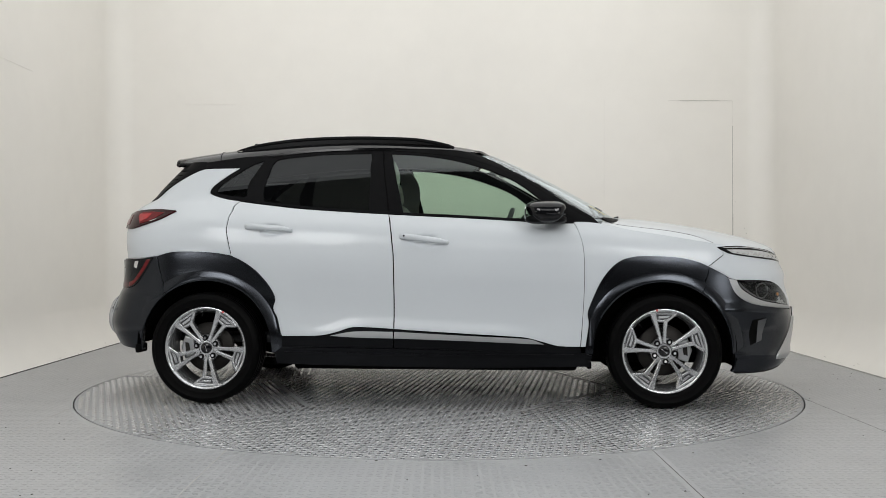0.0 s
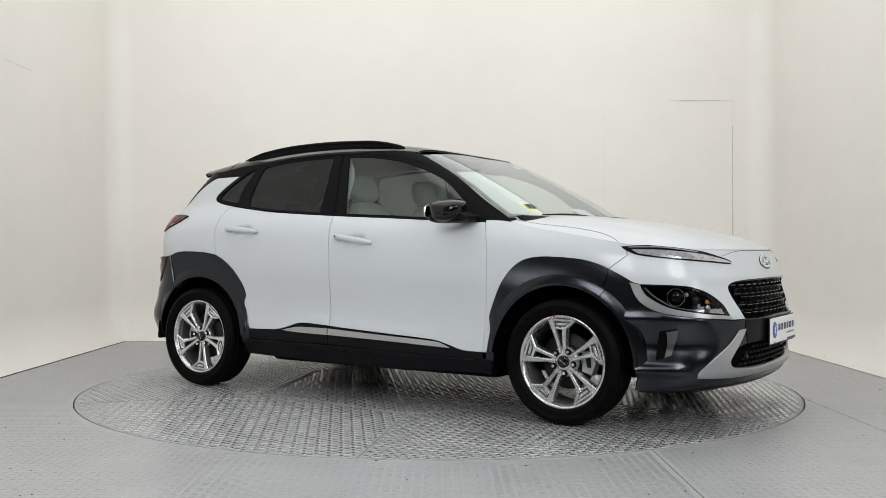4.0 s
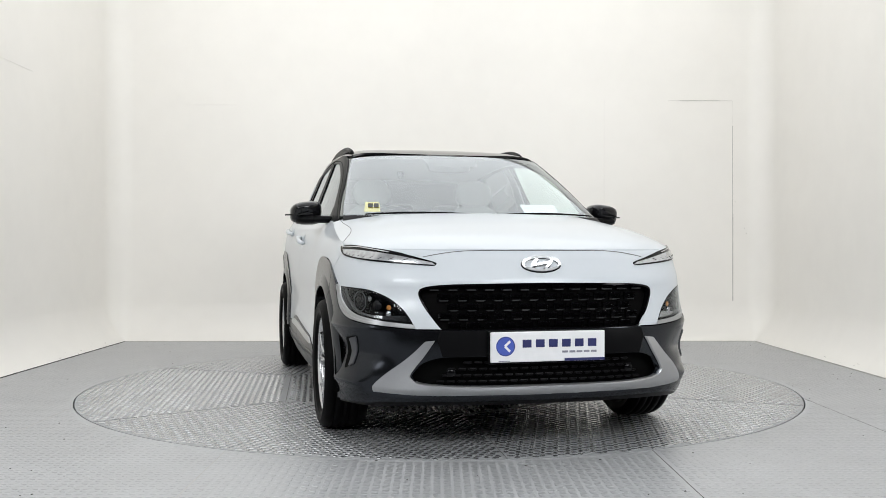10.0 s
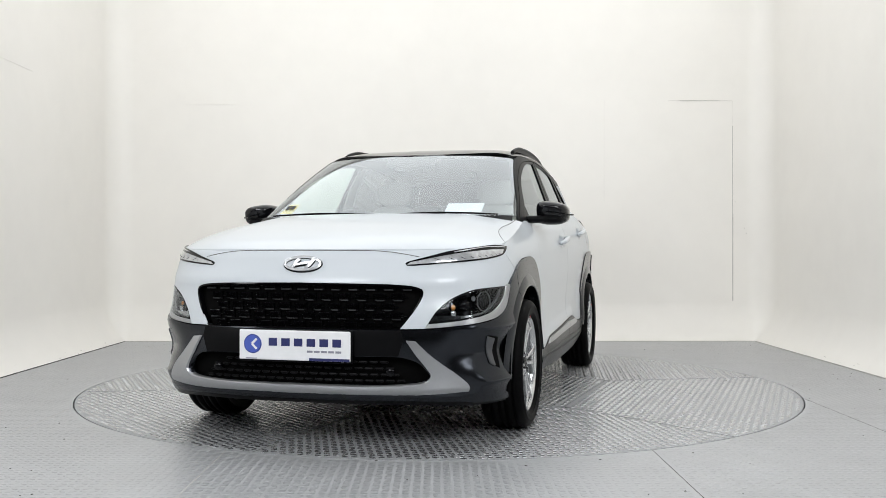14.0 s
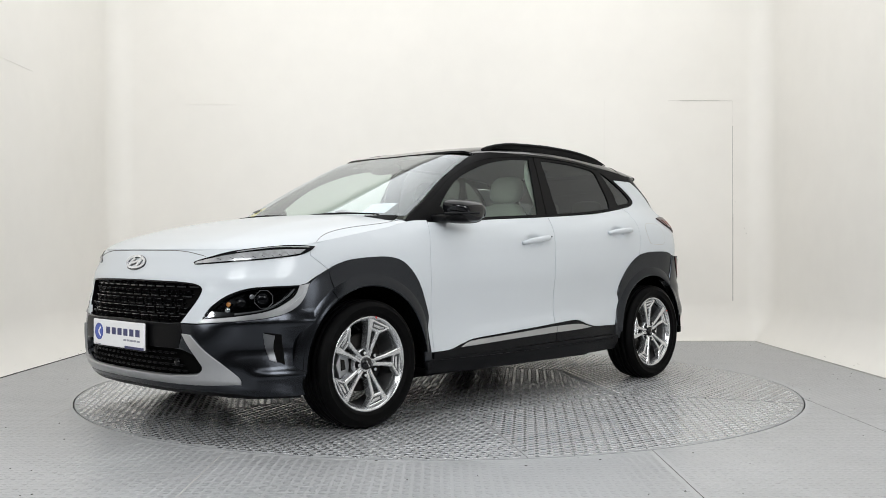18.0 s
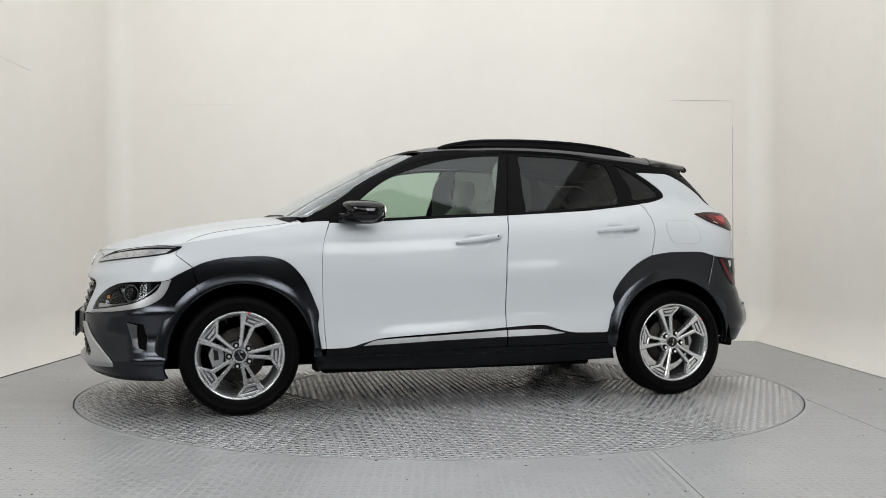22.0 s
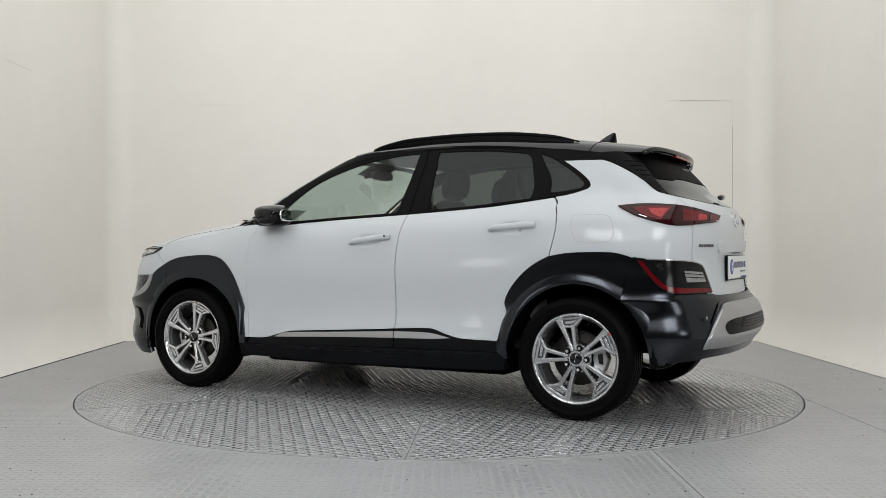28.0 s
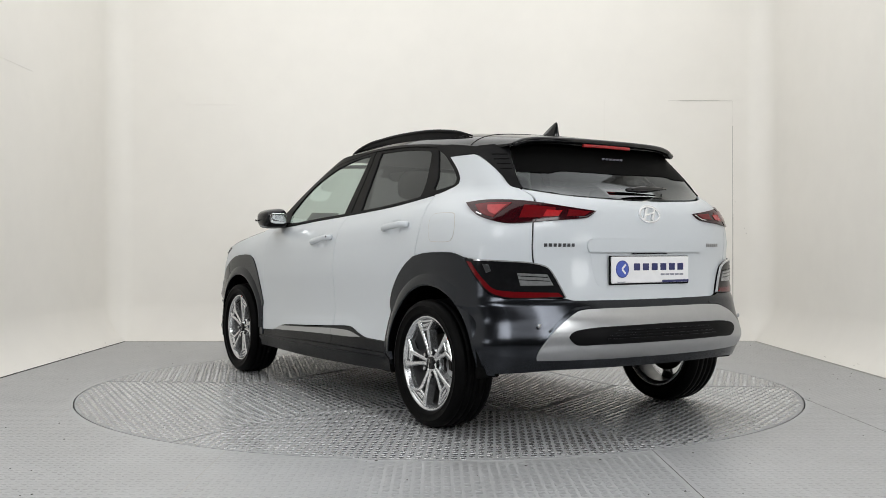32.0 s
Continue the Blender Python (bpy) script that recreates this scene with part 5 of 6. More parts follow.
def build_wheel():
    """An alloy wheel about the y axis, its face towards +y."""
    rim = part("wheel", rim_lathe([(0.212, -0.095), (0.222, -0.10), (0.224, -0.088), (0.205, -0.07), (0.198, -0.02), (0.199, 0.045), (0.206, 0.066), (0.2125, 0.078), (0.217, 0.0835), (0.2195, 0.0860), (0.2265, 0.0865), (0.2285, 0.083), (0.2285, 0.074), (0.216, 0.070)]), RIMPAINT, car, "silver alloy wheel with five split spokes", True)
    half = [(0.233, 0.079), (0.2375, 0.088), (0.244, 0.0965), (0.251, 0.1005), (0.2530, 0.1025), (0.2560, 0.1015), (0.269, 0.1065), (0.283, 0.107), (0.2850, 0.1085), (0.2870, 0.1065), (0.299, 0.1025), (0.308, 0.0945), (0.314, 0.084), (0.3165, 0.074),
            (0.3175, 0.062), (0.3115, 0.060), (0.3115, 0.051), (0.318, 0.049), (0.318, 0.022), (0.3115, 0.020), (0.3115, 0.011), (0.318, 0.009)]
    part("tyre", lathe_bm(half + [(r, -y) for r, y in reversed(half)], 72), RUBBER, rim, "black tyre", True)
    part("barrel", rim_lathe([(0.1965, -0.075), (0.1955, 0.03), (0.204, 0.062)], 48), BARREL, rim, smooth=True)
    for k in range(5):
        th = 90 + 72 * k
        bar_a = [polar(0.040, th - 30), polar(0.040, th - 2), polar(0.075, th - 3), polar(0.110, th - 4.6), polar(0.150, th - 5.2), polar(0.168, th - 5.2), polar(0.2185, th - 4.6), polar(0.2185, th - 14.5), polar(0.170, th - 14), polar(0.120, th - 14.2), polar(0.075, th - 17)]
        bar_b = [polar(0.040, th + 30), polar(0.075, th + 17), polar(0.110, th + 14.4), polar(0.150, th + 14.0), polar(0.165, th + 14.4), polar(0.172, th + 6.5), polar(0.150, th + 5.2), polar(0.110, th + 4.6), polar(0.075, th + 3), polar(0.040, th + 2)]
        for outline in (bar_a, bar_b):
            part("spoke", spoke_bm(outline, 0.036, 0.081, 0.0045), RIMPAINT, rim)
        flag = [polar(0.2185, th - 6), polar(0.158, th - 6.2), polar(0.152, th + 6), polar(0.160, th + 13), polar(0.180, th + 19), polar(0.204, th + 24), polar(0.2185, th + 26), polar(0.2185, th + 8)]
        pocket = part("spoke_pocket", spoke_bm(flag, 0.040, 0.0735, 0.0), RIMDARK, rim)
        part("pocket_face", spoke_bm([polar(0.178, th - 3.5), polar(0.176, th + 11), polar(0.196, th + 18), polar(0.189, th + 7), polar(0.191, th - 2.5)], 0.070, 0.0765, 0.001), RIMPAINT, pocket, "light pocket floor")
        part("spoke_edge", spoke_bm(strip(0.157, th + 9.5, 0.211, th + 24.5, 0.016), 0.050, 0.0815, 0.004), RIMPAINT, rim)
        part("spoke_edge", spoke_bm(strip(0.209, th + 24.0, 0.209, th - 8.0, 0.012), 0.050, 0.0812, 0.003), RIMPAINT, rim)
        part("spoke_edge", spoke_bm(strip(0.160, th + 11.5, 0.170, th - 7.5, 0.014), 0.050, 0.0809, 0.0035), RIMPAINT, rim)
        bx, bz = polar(0.056, th + 36)
        bm = bmesh.new()
        bmesh.ops.create_cone(bm, cap_ends=True, segments=6, radius1=0.0105, radius2=0.0085, depth=0.03, matrix=Matrix.Translation((bx, 0.060, bz)) @ Matrix.Rotation(-math.pi / 2, 4, "X"))
        part("wheel_bolt", bm, CHROME, rim, "chrome wheel nut")
        bm = bmesh.new()
        bmesh.ops.create_cone(bm, cap_ends=True, segments=18, radius1=0.0165, radius2=0.0165, depth=0.002, matrix=Matrix.Translation((bx, 0.0640, bz)) @ Matrix.Rotation(-math.pi / 2, 4, "X"))
        part("bolt_seat", bm, SATINBLACK, rim)
    part("hub", rim_lathe([(0.0, 0.0605), (0.036, 0.0605), (0.066, 0.057), (0.072, 0.050), (0.074, 0.035), (0.0, 0.035)], 40), RIMPAINT, rim)
    part("hub_cap", rim_lathe([(0.0, 0.0745), (0.024, 0.0735), (0.029, 0.070), (0.030, 0.064), (0.0, 0.060)], 32), GLOSSBLACK, rim, "black centre cap", True)
    part("cap_mark", slab_bm([(-0.017, -0.012), (-0.010, -0.014), (-0.001, -0.002), (0.017, 0.012), (0.010, 0.014), (0.001, 0.002)], 0.0742, 0.0758), RIMPAINT, rim)
    part("brake_disc", rim_lathe([(0.06, 0.010), (0.136, 0.010), (0.138, 0.006), (0.138, -0.012), (0.06, -0.012)], 48), BRAKE, rim, "worn iron brake disc", True)
    part("hub_carrier", rim_lathe([(0.0, 0.034), (0.072, 0.034), (0.078, 0.020), (0.078, -0.06), (0.0, -0.06)], 32), BRAKE, rim, smooth=True)
    caliper = slab_bm([polar(0.092, -30), polar(0.148, -26), polar(0.156, 0), polar(0.148, 26), polar(0.092, 30), polar(0.086, 0)], -0.03, 0.026, 0.008)
    part("brake_caliper", caliper, SILVER, rim, "silver brake caliper")
    pad = slab_bm([polar(0.104, -12), polar(0.112, 12), polar(0.134, 12), polar(0.130, -12)], 0.020, 0.032, 0.003)
    part("brake_pad", pad, BRAKE, rim)
    vx, vz = polar(0.198, 54)
    part("valve", tube_bm([(vx, 0.058, vz), (vx * 0.94, 0.070, vz * 0.94), (vx * 0.90, 0.084, vz * 0.90)], 0.0048, 8), SATINBLACK, rim, "black valve cap", True)
    part("paint_dot", slab_bm([polar(0.006, a) for a in range(0, 360, 45)], 0.0866, 0.0876), REDDOT, rim).location = (polar(0.2225, 86.5)[0], 0.0, polar(0.2225, 86.5)[1])
    rim.matrix_basis = pose(1.3, 0.788, TYRE_R, 0, -14.5, 0)
    return rim


wheel = build_wheel()
wheel_2 = copy_thing(wheel, pose(1.3, -0.788, TYRE_R, 0, 0, 180) @ pose(0, 0, 0, 0, 7, 0))
wheel_3 = copy_thing(wheel, pose(-1.3, 0.793, TYRE_R, 0, -57.5, 0))
wheel_4 = copy_thing(wheel, pose(-1.3, -0.793, TYRE_R, 0, 0, 180) @ pose(0, 0, 0, 0, -30, 0))
# the calipers sit ahead of the front hubs and behind the rear ones
for ob, turn in ((wheel, 14.5), (wheel_2, 173), (wheel_3, 237.5), (wheel_4, 30)):
    for kid in ob.children:
        if kid.name.startswith(("brake_caliper", "brake_pad")):
            kid.matrix_basis = pose(0, 0, 0, 0, turn, 0)

# wheel wells and the body's dark underside
for end in (1, -1):
    cx, cz = ARCH[end]
    for sgn in (1, -1):
        verts, faces = [], []
        n = 30
        for i in range(n + 1):
            a = math.radians(-13 + (205 if end > 0 else 191) * i / n)
            for y, r in ((0.862, 0.408), (0.80, 0.415), (0.50, 0.415), (0.50, 0.05)):
                verts.append((cx + r * math.cos(a), sgn * y, cz + r * math.sin(a)))
        for i in range(n):
            for k in range(3):
                faces.append((4 * i + k, 4 * i + k + 1, 4 * i + k + 5, 4 * i + k + 4))
        mesh_object("wheel_well", verts, faces, DARKHOLE, car)
part("underbody", box_bm(0.0, 0, 0.255, 1.72, 1.60, 0.07, 0.02), DARKHOLE, car)
# Lower box added to block light and deepen the shadow under the car.
part("underbody", box_bm(0.0, 0, 0.215, 1.66, 1.36, 0.07, 0.02), DARKHOLE, car)
part("underbody", box_bm(1.35, 0, 0.32, 1.22, 0.98, 0.22, 0.03), DARKHOLE, car)
part("underbody", box_bm(-1.36, 0, 0.40, 1.12, 0.98, 0.16, 0.03), DARKHOLE, car)
part("silencer", egg_bm((-1.70, 0.20, 0.385), (0.14, 0.36, 0.055), 3.5), DARKHOLE, car, smooth=True)
part("exhaust_pipe", tube_bm([(-1.70, 0.50, 0.38), (-1.82, 0.54, 0.375), (-1.90, 0.56, 0.365)], 0.026, 12), BRAKE, car, smooth=True)
part("engine_bay", box_bm(1.45, 0, 0.64, 1.06, 0.95, 0.46, 0.03), DARKHOLE, car)
for sgn in (1, -1):
    part("mud_flap", box_bm(0.885, sgn * 0.80, 0.236, 0.025, 0.13, 0.04, 0.006), DARKHOLE, car)
    part("mud_flap", box_bm(-1.705, sgn * 0.80, 0.312, 0.03, 0.12, 0.05, 0.008), DARKHOLE, car)

# ---- lamps ----
COVER = glass("clear_lamp_cover", (0.68, 0.69, 0.70), ior=1.28)
LAMPBOWL = mat("silvered_lamp_bowl", (0.006, 0.0062, 0.0066), 0.12, metal=0.9, vary=0.25, scale=45)
DRL = [c(S(1.597, 0.898)), S(1.72, 0.9035), S(1.923, 0.877), FR(0.53, 0.846), FR(0.470, 0.829), FR(0.460, 0.821), FR(0.468, 0.813), FR(0.505, 0.813), S(1.87, 0.833), S(1.76, 0.846), S(1.67, 0.860), S(1.612, 0.885)]
drl = panel("daytime_lamp", TUB, DRL, SMOKE, lift=0.004, thick=0.006, res=0.025, step=0.012, label="slim smoked daytime running lamp")
panel("light_strip", TUB, [c(S(1.650, 0.883)), S(1.78, 0.880), S(1.92, 0.863), c(FR(0.480, 0.826)), c(FR(0.466, 0.815)), S(1.88, 0.838), S(1.78, 0.849), c(S(1.68, 0.864))], LENSGREY, parent=drl, lift=0.0065, thick=0.004, res=0.02, step=0.012, label="clear light strip")
for k in range(9):
    q = k / 8
    x, z = 1.70 + 0.27 * q, 0.864 - 0.024 * q
    ribbon("light_cell", TUB, [S(x, z - 0.006), S(x + 0.010, z + 0.002)], 0.0015, SMOKE, parent=drl, lift=0.0075)
ribbon("chrome_edge", TUB, [S(1.63, 0.894), S(1.78, 0.893), S(1.92, 0.871)], 0.004, LENSGREY, parent=drl, lift=0.006)

LAMP = [c(S(1.703, 0.713)), S(1.9, 0.704), S(1.978, 0.671), FR(0.604, 0.62), c(FR(0.572, 0.565)), S(1.962, 0.579), S(1.835, 0.607), S(1.737, 0.66)]
lamp = panel("headlamp", TUB, LAMP, LAMPBOWL, lift=-0.030, thick=0.004, res=0.03, label="dark headlamp with amber bulb")
panel("lamp_cover", TUB, LAMP, COVER, parent=lamp, lift=0.002, thick=0.002, res=0.03, label="clear lamp cover")
ribbon("lamp_rim", TUB, LAMP, 0.010, SATINBLACK, parent=lamp, closed=True, lift=-0.001, depth=0.03)
for sgn, ob in ((1, lamp[0]), (-1, lamp[1])):
    def spot(x, z, lift):
        a, zz = S(x, z)
        p = TUB.at(a, zz) + TUB.normal(a, zz) * lift
        return Vector((p.x, sgn * p.y, p.z)), TUB.normal(a, zz)
    for x, z, r, m, nm in ((1.865, 0.656, 0.030, GLOSSBLACK, "projector"), (1.945, 0.640, 0.024, GLOSSBLACK, "projector"), (1.985, 0.634, 0.011, AMBER, "indicator_bulb"), (1.905, 0.668, 0.012, LAMPGREY, "reflector_bowl"), (1.99, 0.606, 0.014, CHROME, "reflector_bowl")):
        p, n = spot(x, z, -0.016)
        bm = egg_bm((0, 0, 0), (r * 0.55, r, r), 2.0, 20, 12)
        o = part(nm, bm, m, ob, smooth=True)
        o.matrix_local = Matrix.Translation(p) @ Matrix.Rotation(math.atan2(sgn * n.y, n.x), 4, "Z")
    p, n = spot(1.86, 0.655, -0.010)
    ring = [(0.0, 0.044 * math.cos(a), 0.044 * math.sin(a)) for a in [2 * math.pi * (k + 0.5) / 8 for k in range(9)]]
    o = part("projector_frame", tube_bm(ring, 0.0022, 6), BARREL, ob)
    o.matrix_local = Matrix.Translation(p) @ Matrix.Rotation(math.atan2(sgn * n.y, n.x), 4, "Z")
ribbon("lamp_blade", TUB, [S(1.72, 0.700), S(1.77, 0.655), S(1.86, 0.606), S(1.97, 0.588)], 0.009, LAMPGREY, parent=lamp, lift=-0.012, depth=0.01)
panel("lamp_reflector", TUB, [c(S(1.955, 0.595)), c(FR(0.60, 0.600)), c(FR(0.580, 0.572)), c(S(1.975, 0.582))], CHROME, parent=lamp, lift=-0.012, thick=0.01)
panel("lamp_trim", TUB, [c(S(1.650, 0.724)), c(S(1.699, 0.715)), S(1.732, 0.66), S(1.832, 0.604), S(1.962, 0.576), c(FR(0.571, 0.561)), c(FR(0.558, 0.543)), S(1.922, 0.560), S(1.785, 0.585), S(1.70, 0.633)], SILVER, lift=0.006, thick=0.012, res=0.025, step=0.012, label="silver trim under the headlamp")
ribbon("trim_edge", TUB, [S(1.660, 0.716), S(1.715, 0.648), S(1.80, 0.594), S(1.93, 0.566), FR(0.562, 0.548)], 0.006, SILVER, lift=0.009, depth=0.006)

TAIL = [c(S(-1.503, 1.106)), S(-1.60, 1.115), S(-1.70, 1.114), S(-1.79, 1.107), RE(0.489, 1.083), c(RE(0.327, 1.064)), RE(0.381, 1.034), RE(0.556, 1.018), S(-1.787, 1.005), S(-1.70, 1.024), S(-1.61, 1.052)]
tail = panel("tail_lamp", TUB, TAIL, REDDARK, lift=0.010, thick=0.012, res=0.022, step=0.012, label="red and smoked wedge tail lamp")
panel("lamp_segment", TUB, [c(S(-1.575, 1.093)), S(-1.66, 1.100), c(S(-1.755, 1.098)), c(S(-1.720, 1.030)), S(-1.66, 1.045)], REDLENS, parent=tail, lift=0.012, thick=0.003, label="red lamp segment")
panel("lamp_segment", TUB, [c(S(-1.655, 1.088)), c(S(-1.742, 1.088)), c(S(-1.722, 1.042)), S(-1.68, 1.058)], REDBRIGHT, parent=tail, lift=0.013, thick=0.002, label="bright red reflector")
panel("lamp_segment", TUB, [c(S(-1.80, 1.088)), c(RE(0.53, 1.075)), c(RE(0.56, 1.030)), c(S(-1.81, 1.028))], REDLENS, parent=tail, lift=0.012, thick=0.003, label="red lamp segment")
panel("lamp_segment", TUB, [c(RE(0.575, 1.065)), c(RE(0.505, 1.062)), c(RE(0.53, 1.036)), c(RE(0.60, 1.034))], REDBRIGHT, parent=tail, lift=0.013, thick=0.002, label="bright red reflector")
panel("lamp_segment", TUB, [c(RE(0.47, 1.068)), c(RE(0.36, 1.060)), c(RE(0.40, 1.040)), c(RE(0.49, 1.036))], REDLENS, parent=tail, lift=0.012, thick=0.003, label="red lamp segment")
ribbon("lamp_edge", TUB, [RE(0.335, 1.060), RE(0.385, 1.038), RE(0.43, 1.033)], 0.004, CHROME, parent=tail, lift=0.0125)
ribbon("lamp_edge", TUB, [S(-1.615, 1.056), S(-1.655, 1.043)], 0.004, CHROME, parent=tail, lift=0.0125)
ribbon("lamp_joint", TUB, [S(-1.838, 1.10), S(-1.852, 1.01)], 0.004, DARKHOLE, parent=tail, lift=0.0115)

LOWL = [c(S(-1.608, 0.840)), S(-1.676, 0.833), S(-1.787, 0.829), S(-1.853, 0.817), RE(0.578, 0.789), c(RE(0.508, 0.657)), S(-1.79, 0.656), S(-1.724, 0.684), S(-1.671, 0.744)]
low = panel("rear_fog_lamp", TUB, LOWL, SMOKE, lift=LOW_R + 0.004, thick=0.04, res=0.025, step=0.012, label="smoked lower rear lamp with red edge")
panel("lamp_segment", TUB, [c(S(-1.622, 0.830)), c(S(-1.646, 0.826)), S(-1.70, 0.748), S(-1.755, 0.696), c(RE(0.542, 0.682)), c(RE(0.520, 0.662)), S(-1.792, 0.662), S(-1.727, 0.690), S(-1.677, 0.748)], REDLENS, parent=low, lift=LOW_R + 0.006, thick=0.003, res=0.02, label="red lamp edge")
panel("lamp_unit", TUB, [c(S(-1.745, 0.800)), c(S(-1.815, 0.800)), c(S(-1.823, 0.716)), c(S(-1.768, 0.722)), S(-1.745, 0.750)], SMOKE, parent=low, lift=LOW_R + 0.0055, thick=0.003, label="indicator behind smoked lens")
for k in range(3):
    ribbon("lamp_fin", TUB, [S(-1.755, 0.782 - 0.018 * k), S(-1.815, 0.780 - 0.018 * k), RE(0.595 - 0.008 * k, 0.772 - 0.018 * k)], 0.004, SMOKE, parent=low, lift=LOW_R + 0.0075)
panel("lamp_unit", TUB, [c(S(-1.812, 0.776)), c(RE(0.588, 0.768)), c(RE(0.562, 0.716)), c(S(-1.822, 0.716))], LAMPGREY, parent=low, lift=LOW_R + 0.006, thick=0.003, label="clear reversing lamp")
panel("lamp_unit", TUB, [c(S(-1.700, 0.818)), c(S(-1.725, 0.816)), c(S(-1.735, 0.785)), c(S(-1.715, 0.775))], CHROME, parent=low, lift=LOW_R + 0.006, thick=0.003)
ribbon("chrome_edge", TUB, [S(-1.66, 0.836), S(-1.787, 0.831), S(-1.853, 0.819), RE(0.575, 0.790), RE(0.507, 0.66)], 0.006, LENSGREY, parent=low, lift=LOW_R + 0.006, depth=0.01)

# ---- mirrors, handles, badges, plates ----
for sgn in (1, -1):
    shell = part("door_mirror", egg_bm((0.640, sgn * 0.898, 1.092), (0.124, 0.090, 0.060), 3.0, 28, 16, lambda p: Vector((p.x * (0.80 + 0.20 * p.z) - 0.12 * sgn * p.y * sgn, p.y, p.z * (1 + 0.10 * p.x * 0) - 0.18 * sgn * p.y + 0.05))), GLOSSBLACK, car, "gloss black door mirror", True)
    part("mirror_lower", egg_bm((0.640, sgn * 0.890, 1.054), (0.116, 0.078, 0.029), 2.6, 24, 10), SATINBLACK, shell, smooth=True)
    part("mirror_arm", egg_bm((0.705, sgn * 0.805, 1.054), (0.060, 0.080, 0.021), 3.0, 20, 10), SATINBLACK, shell, smooth=True)
    part("mirror_pane", egg_bm((0.527, sgn * 0.898, 1.090), (0.006, 0.060, 0.036), 3.5, 24, 8), MIRROR, shell, "mirror glass")
    part("indicator_strip", tube_bm([(0.762, sgn * 0.87, 1.080), (0.748, sgn * 0.94, 1.078), (0.700, sgn * 0.990, 1.078), (0.64, sgn * 1.010, 1.080)], 0.005, 6), SMOKE, shell)
panel("mirror_sail", CABIN, [c(CS(0.83, 1.045)), c(CS(0.64, 1.052)), c(CS(0.655, 1.125)), c(CS(0.72, 1.115))], SATINBLACK, lift=0.002, thick=0.004)


def handle(x0, z0, x1, z1, owners):
    """A body-coloured grab handle over a shallow cup."""
    for sgn, owner in ((1, owners[0]), (-1, owners[1])):
        pts = []
        for i in range(15):
            q = i / 14
            x, z = x0 + (x1 - x0) * q, z0 + (z1 - z0) * q
            a, zz = S(x, z)
            lift = 0.026 * min(1.0, math.sin(math.pi * min(max(q, 0.03), 0.97)) * 2.4) + 0.002
            e0, e1 = TUB.at(*S(x0, z0)), TUB.at(*S(x1, z1))
            p = e0 + (e1 - e0) * q + TUB.normal(*S(x0, z0)) * (lift + 0.010 * q * (1 - q))
            pts.append((p.x, sgn * p.y, p.z))
        grip = part("door_handle", tube_bm(pts, lambda q: 0.009 + 0.006 * min(1, 4 * q * (1 - q) + q * 0.6), 10, 1.15), PAINT, owner, "white door handle", True)
        if x0 > 0:
            a, zz = S(x1 + 0.02, z1 - 0.003)
            p = TUB.at(a, zz) + TUB.normal(a, zz) * 0.036
            part("key_hole", egg_bm((p.x, sgn * p.y, p.z), (0.006, 0.004, 0.006), 2.0, 10, 6), SATINBLACK, grip)


handle(0.093, 0.921, -0.176, 0.957, front_door)
handle(-0.803, 0.991, -1.070, 1.013, rear_door)


def ellipse(wrap, a0, z0, ra, rz, n=28):
    return [(a0 + ra * math.cos(2 * math.pi * k / n), z0 + rz * math.sin(2 * math.pi * k / n)) for k in range(n)]


emblem = ribbon("emblem", TUB, ellipse(TUB, 0.0, 0.819, 0.086, 0.029), 0.010, EMBLEM, both=False, closed=True, lift=0.010, depth=0.012)[0]
# Black ribbons set slightly lower imitate the emblem's shadow and dark reflected edges.
ribbon("emblem_shade", TUB, ellipse(TUB, 0.0, 0.8175, 0.088, 0.0305), 0.013, GLOSSBLACK, parent=emblem, both=False, closed=True, lift=0.004, depth=0.006)
for line in ([(-0.052, 0.7965), (-0.034, 0.8195), (-0.012, 0.8385)], [(0.012, 0.7935), (0.034, 0.8115), (0.052, 0.8345)], [(-0.036, 0.8095), (0.0, 0.8165), (0.036, 0.8215)]):
    ribbon("emblem_shade", TUB, line, 0.015, GLOSSBLACK, parent=emblem, both=False, lift=0.004, depth=0.006)
ribbon("emblem_bar", TUB, [(-0.052, 0.800), (-0.034, 0.823), (-0.012, 0.842)], 0.014, EMBLEM, parent=emblem, both=False, lift=0.010, depth=0.012)
ribbon("emblem_bar", TUB, [(0.012, 0.797), (0.034, 0.815), (0.052, 0.838)], 0.014, EMBLEM, parent=emblem, both=False, lift=0.010, depth=0.012)
ribbon("emblem_bar", TUB, [(-0.036, 0.813), (0.0, 0.820), (0.036, 0.825)], 0.010, EMBLEM, parent=emblem, both=False, lift=0.010, depth=0.012)
A3 = TUB.a3
emblem_r = ribbon("emblem", TUB, ellipse(TUB, A3, 1.055, 0.072, 0.037), 0.010, EMBLEM, parent=hatch, both=False, closed=True, lift=0.010, depth=0.012)[0]
ribbon("emblem_bar", TUB, [(A3 - 0.042, 1.030), (A3 - 0.028, 1.060), (A3 - 0.010, 1.084)], 0.013, EMBLEM, parent=emblem_r, both=False, lift=0.010, depth=0.012)
ribbon("emblem_bar", TUB, [(A3 + 0.010, 1.027), (A3 + 0.028, 1.050), (A3 + 0.042, 1.080)], 0.013, EMBLEM, parent=emblem_r, both=False, lift=0.010, depth=0.012)
ribbon("emblem_bar", TUB, [(A3 - 0.03, 1.049), (A3, 1.057), (A3 + 0.03, 1.062)], 0.009, EMBLEM, parent=emblem_r, both=False, lift=0.010, depth=0.012)
